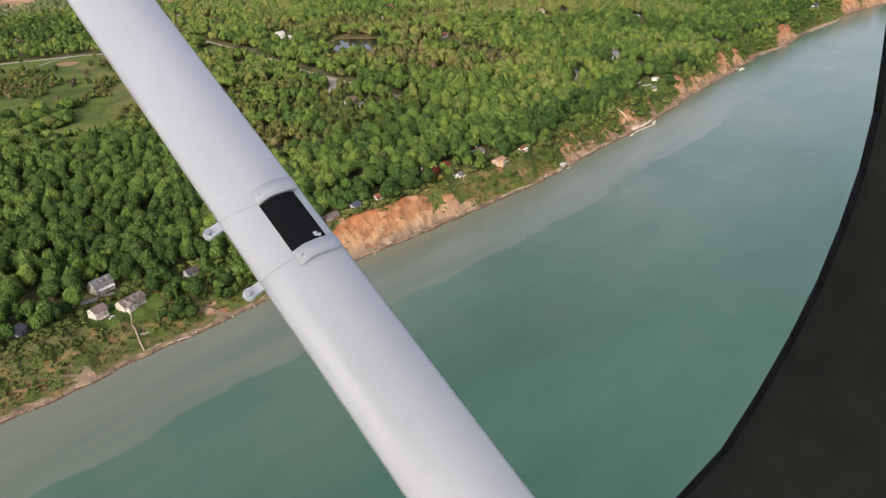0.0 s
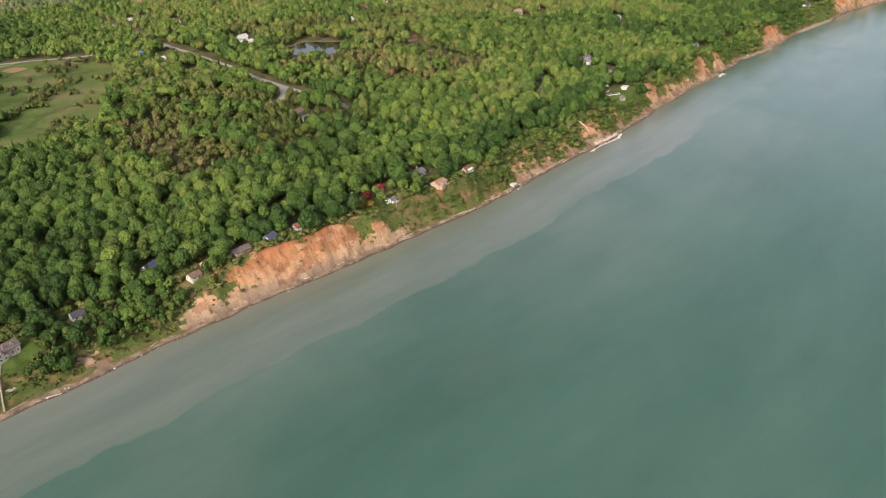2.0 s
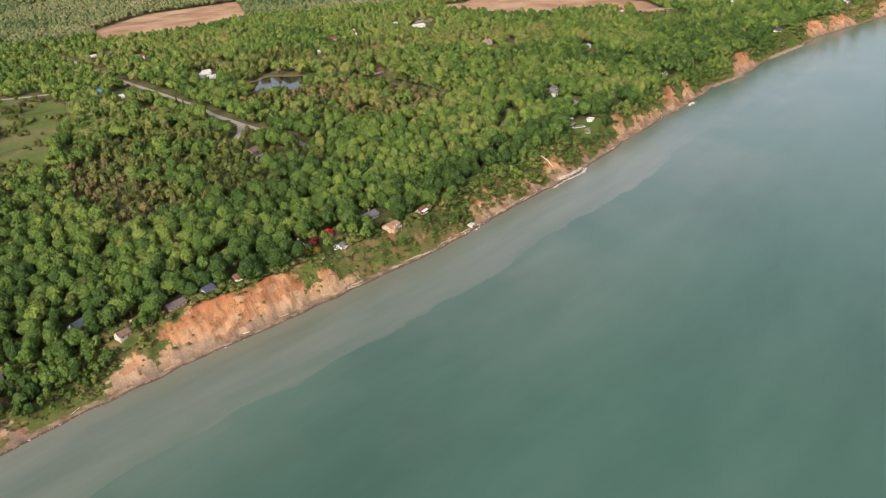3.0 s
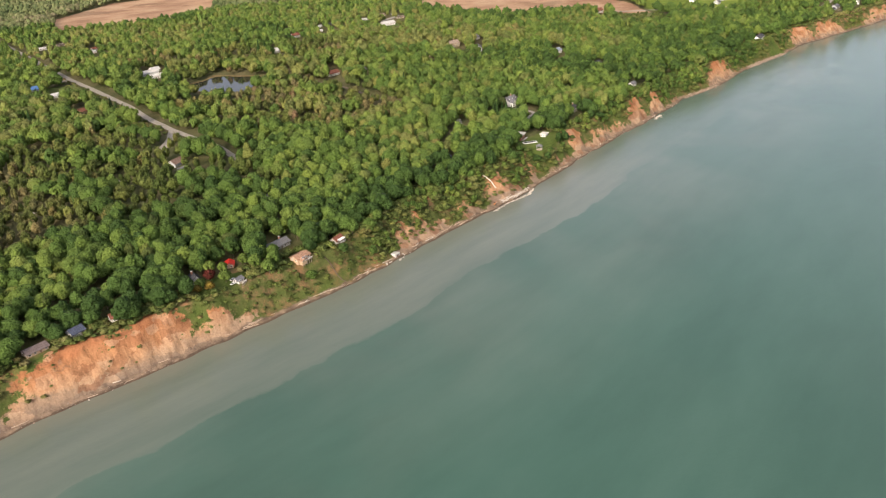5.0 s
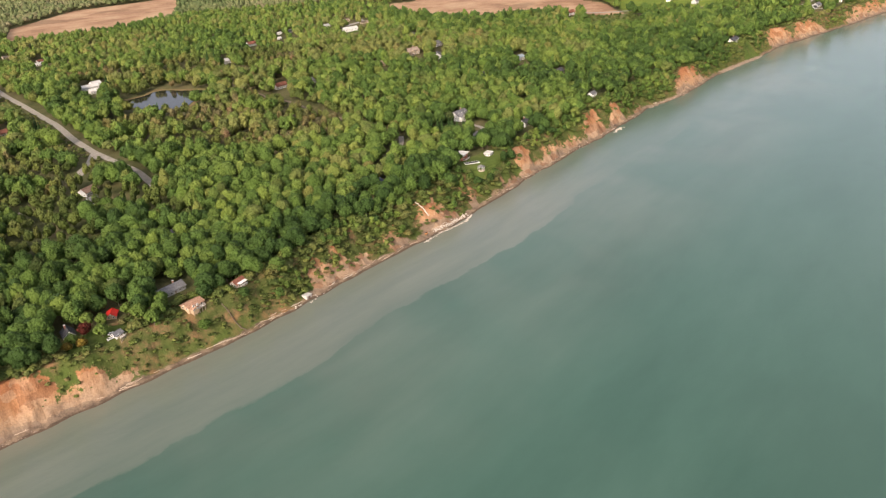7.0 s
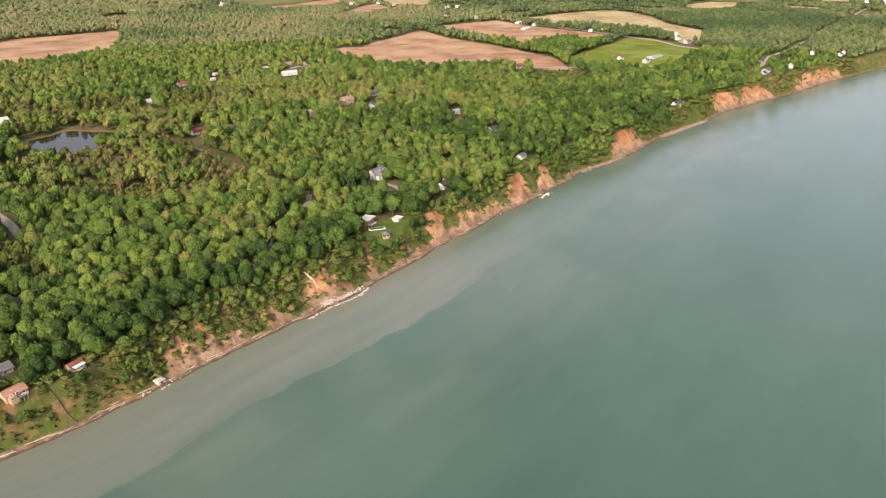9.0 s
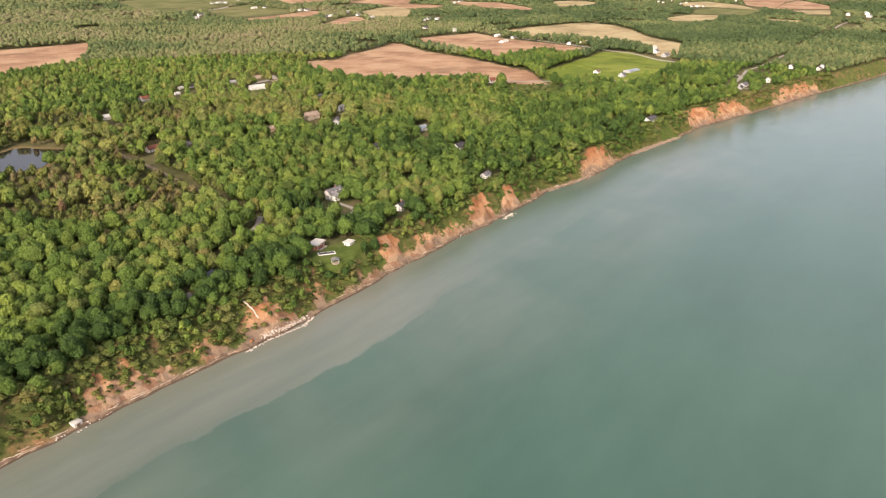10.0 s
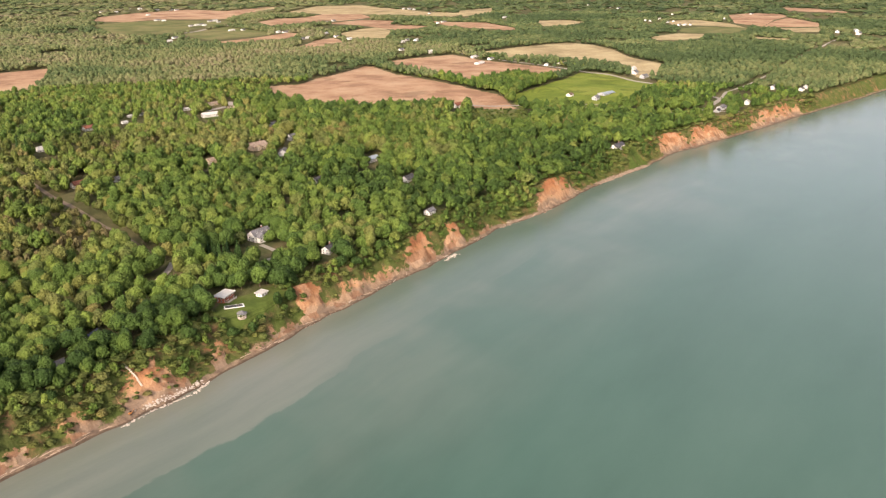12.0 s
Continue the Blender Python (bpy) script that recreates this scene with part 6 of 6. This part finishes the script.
def excavator(x, y, turn):
    top = new("excavator")
    top.matrix_world = Matrix.Translation((x, y, ground_z(x, y) + 0.05)) @ Matrix.Rotation(turn, 4, "Z") @ Matrix.Scale(0.6, 4)
    tagged(top, "small dull orange excavator parked on the beach", "excavator")
    orange = plain("orange_machine_paint", (0.46, 0.19, 0.06), 0.45, 0, 0.4, 0.12)
    for s in (-1, 1):
        bm = box(bmesh.new(), 0, s * 1.0, 0, 3.6, 0.55, 0.8)
        bmesh.ops.bevel(bm, geom=bm.edges[:], offset=0.18, segments=2, affect="EDGES")
        part("track", bm, ROOF_DARK, top)
    part("body", box(bmesh.new(), -0.5, 0, 0.85, 2.6, 2.2, 1.0), orange, top)
    part("cab", box(bmesh.new(), 0.5, 0.55, 1.0, 1.2, 1.0, 1.6), PANE, top)
    part("boom", rod(bmesh.new(), (0.8, -0.3, 1.3), (3.2, -0.3, 3.4), 0.25, 0.2, 6), orange, top)
    part("stick", rod(bmesh.new(), (3.2, -0.3, 3.4), (4.6, -0.3, 1.4), 0.2, 0.14, 6), orange, top)
    part("bucket", box(bmesh.new(), 4.6, -0.3, 0.6, 0.8, 1.0, 0.8), STEEL, top)


excavator(565, 449.5, 0.4)


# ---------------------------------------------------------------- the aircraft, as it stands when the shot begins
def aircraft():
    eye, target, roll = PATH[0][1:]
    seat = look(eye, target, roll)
    paint = plain("aircraft_white_paint", (0.68, 0.685, 0.72), 0.30, 0, 0.5, 0.03, 3.0)
    felt = plain("black_felt", (0.012, 0.012, 0.014), 0.9, 0, 0.2, 0.3, 60.0)
    trim = plain("dark_cabin_trim", (0.075, 0.070, 0.058), 0.8, 0, 0.2, 0.35, 6.0)
    rubber = plain("black_rubber", (0.006, 0.006, 0.006), 0.7, 0, 0.3, 0.2, 8.0)
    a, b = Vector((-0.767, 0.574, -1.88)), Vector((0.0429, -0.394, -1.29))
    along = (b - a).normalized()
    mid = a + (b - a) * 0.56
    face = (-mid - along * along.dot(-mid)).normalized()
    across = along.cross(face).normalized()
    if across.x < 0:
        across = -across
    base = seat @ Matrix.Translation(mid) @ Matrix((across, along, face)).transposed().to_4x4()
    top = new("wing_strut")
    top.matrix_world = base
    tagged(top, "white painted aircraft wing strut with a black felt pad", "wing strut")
    # the leading edge is to the right; a soft crease runs along the crown of the section
    sec = [(-0.082, 0.0), (-0.077, 0.012), (-0.060, 0.023), (-0.030, 0.031), (0.0, 0.0345), (0.024, 0.0345), (0.046, 0.027), (0.066, 0.0155), (0.077, 0.007), (0.082, 0.0), (0.066, -0.016), (0.0, -0.032), (-0.06, -0.02)]

    def sleeve(y0, y1, grow, part_of, name, mat, lo=0, hi=None, rise=0.0, slant=0.0):
        """A piece of skin that follows the strut's section between two stations, skewed by slant from end to end."""
        pts = [(c * (1 + grow / 0.08), n * (1 + grow / 0.034) + rise) for c, n in sec]
        pts = pts if hi is None else pts[lo:hi]
        bm = bmesh.new()
        r0, r1 = [bm.verts.new((c, y0 + slant * c, n)) for c, n in pts], [bm.verts.new((c, y1 + slant * c, n)) for c, n in pts]
        m = len(pts)
        for k in range(m if hi is None else m - 1):
            bm.faces.new((r0[k], r0[(k + 1) % m], r1[(k + 1) % m], r1[k]))
        if hi is None:
            bm.faces.new(r0)
            bm.faces.new(r1)
        bmesh.ops.recalc_face_normals(bm, faces=bm.faces)
        if rise:
            bmesh.ops.solidify(bm, geom=bm.faces[:], thickness=-0.0022)
        return part(name, bm, mat, part_of, smooth=hi is not None)

    tube = sleeve(-1.5, 1.3, 0.0, top, "tube", paint)
    for f in tube.data.polygons:
        f.use_smooth = len(f.vertices) == 4
    for y0, y1, hi in ((-0.081, -0.048, 9), (0.080, 0.113, 9)):
        plate = sleeve(y0, y1, 0.004, top, "cover_plate", paint, 4, hi, 0.003)
        y = (y0 + y1) / 2
        for x, z in ((0.012, 0.0445), (0.060, 0.0265)):
            bm = bmesh.new()
            bmesh.ops.create_uvsphere(bm, u_segments=10, v_segments=6, radius=0.0034, matrix=Matrix.Translation((x, y, z)))
            part("rivet", bm, paint, plate, smooth=True)
    pad = sleeve(-0.048, 0.080, 0.003, top, "felt_pad", felt, 4, 8)
    tag = bmesh.new()
    box(tag, 0.053, 0.066, 0.0255, 0.010, 0.009, 0.002, 0.3)
    box(tag, 0.059, 0.071, 0.0235, 0.006, 0.006, 0.002, 0.3)
    part("tag", tag, paint, pad, "small white tag")
    for y, slant in ((-0.085, 0.40), (0.076, 0.16)):
        strap = sleeve(y + 0.08 * slant - 0.001, y + 0.08 * slant + 0.001, 0.0012, top, "strap", STEEL, 0, 5, 0.0, slant)
        bm = rod(bmesh.new(), (-0.108, y, -0.004), (-0.108, y, 0.003), 0.0125, 0.0125, 20)
        box(bm, -0.092, y, -0.0035, 0.034, 0.021, 0.006)
        lug = part("lug", bm, paint, strap)
        part("bolt", rod(bmesh.new(), (-0.108, y, 0.003), (-0.108, y, 0.010), 0.0075, 0.007, 6), STEEL, strap)

    # unseen panels added behind the view; they keep sun off strut and window frame
    cabin = new("sun_block_panels")
    cabin.matrix_world = seat
    tagged(cabin, "unseen panels added to keep sun off strut and window frame", "cabin")
    part("strut_sun_block", box(bmesh.new(), -0.885, 0.19, 0.6, 2.3, 1.32, 0.05, -0.806), paint, cabin)
    part("frame_sun_block", box(bmesh.new(), 0.1, 0.08, 0.62, 0.5, 0.75, 0.05), trim, cabin)

    door = new("aircraft_window_frame")
    door.matrix_world = seat
    tagged(door, "dark curved aircraft window frame with black rubber seal", "window frame")
    edge = [(0.262, 0.20), (0.256, 0.14), (0.252, 0.109), (0.247, 0.077), (0.239, 0.045), (0.228, 0.013), (0.215, -0.019), (0.199, -0.051), (0.181, -0.0825), (0.161, -0.114), (0.137, -0.140), (0.105, -0.172)]
    bm = bmesh.new()
    rows = []
    for x, y in edge:
        rows.append([bm.verts.new(p) for p in ((x, y, -0.46), (x + 0.012, y, -0.45), (x + 0.05, y - 0.01, -0.452), (x + 0.14, y - 0.03, -0.45))])
    for p, q in zip(rows, rows[1:]):
        for k in range(3):
            bm.faces.new((p[k], p[k + 1], q[k + 1], q[k]))
    bmesh.ops.solidify(bm, geom=bm.faces[:], thickness=0.006)
    part("panel", bm, trim, door, smooth=True)
    bm = bmesh.new()
    for (x0, y0), (x1, y1) in zip(edge, edge[1:]):
        rod(bm, (x0 - 0.001, y0, -0.462), (x1 - 0.001, y1, -0.462), 0.0025, 0.0025, 8)
    part("seal", bm, rubber, door, smooth=True)


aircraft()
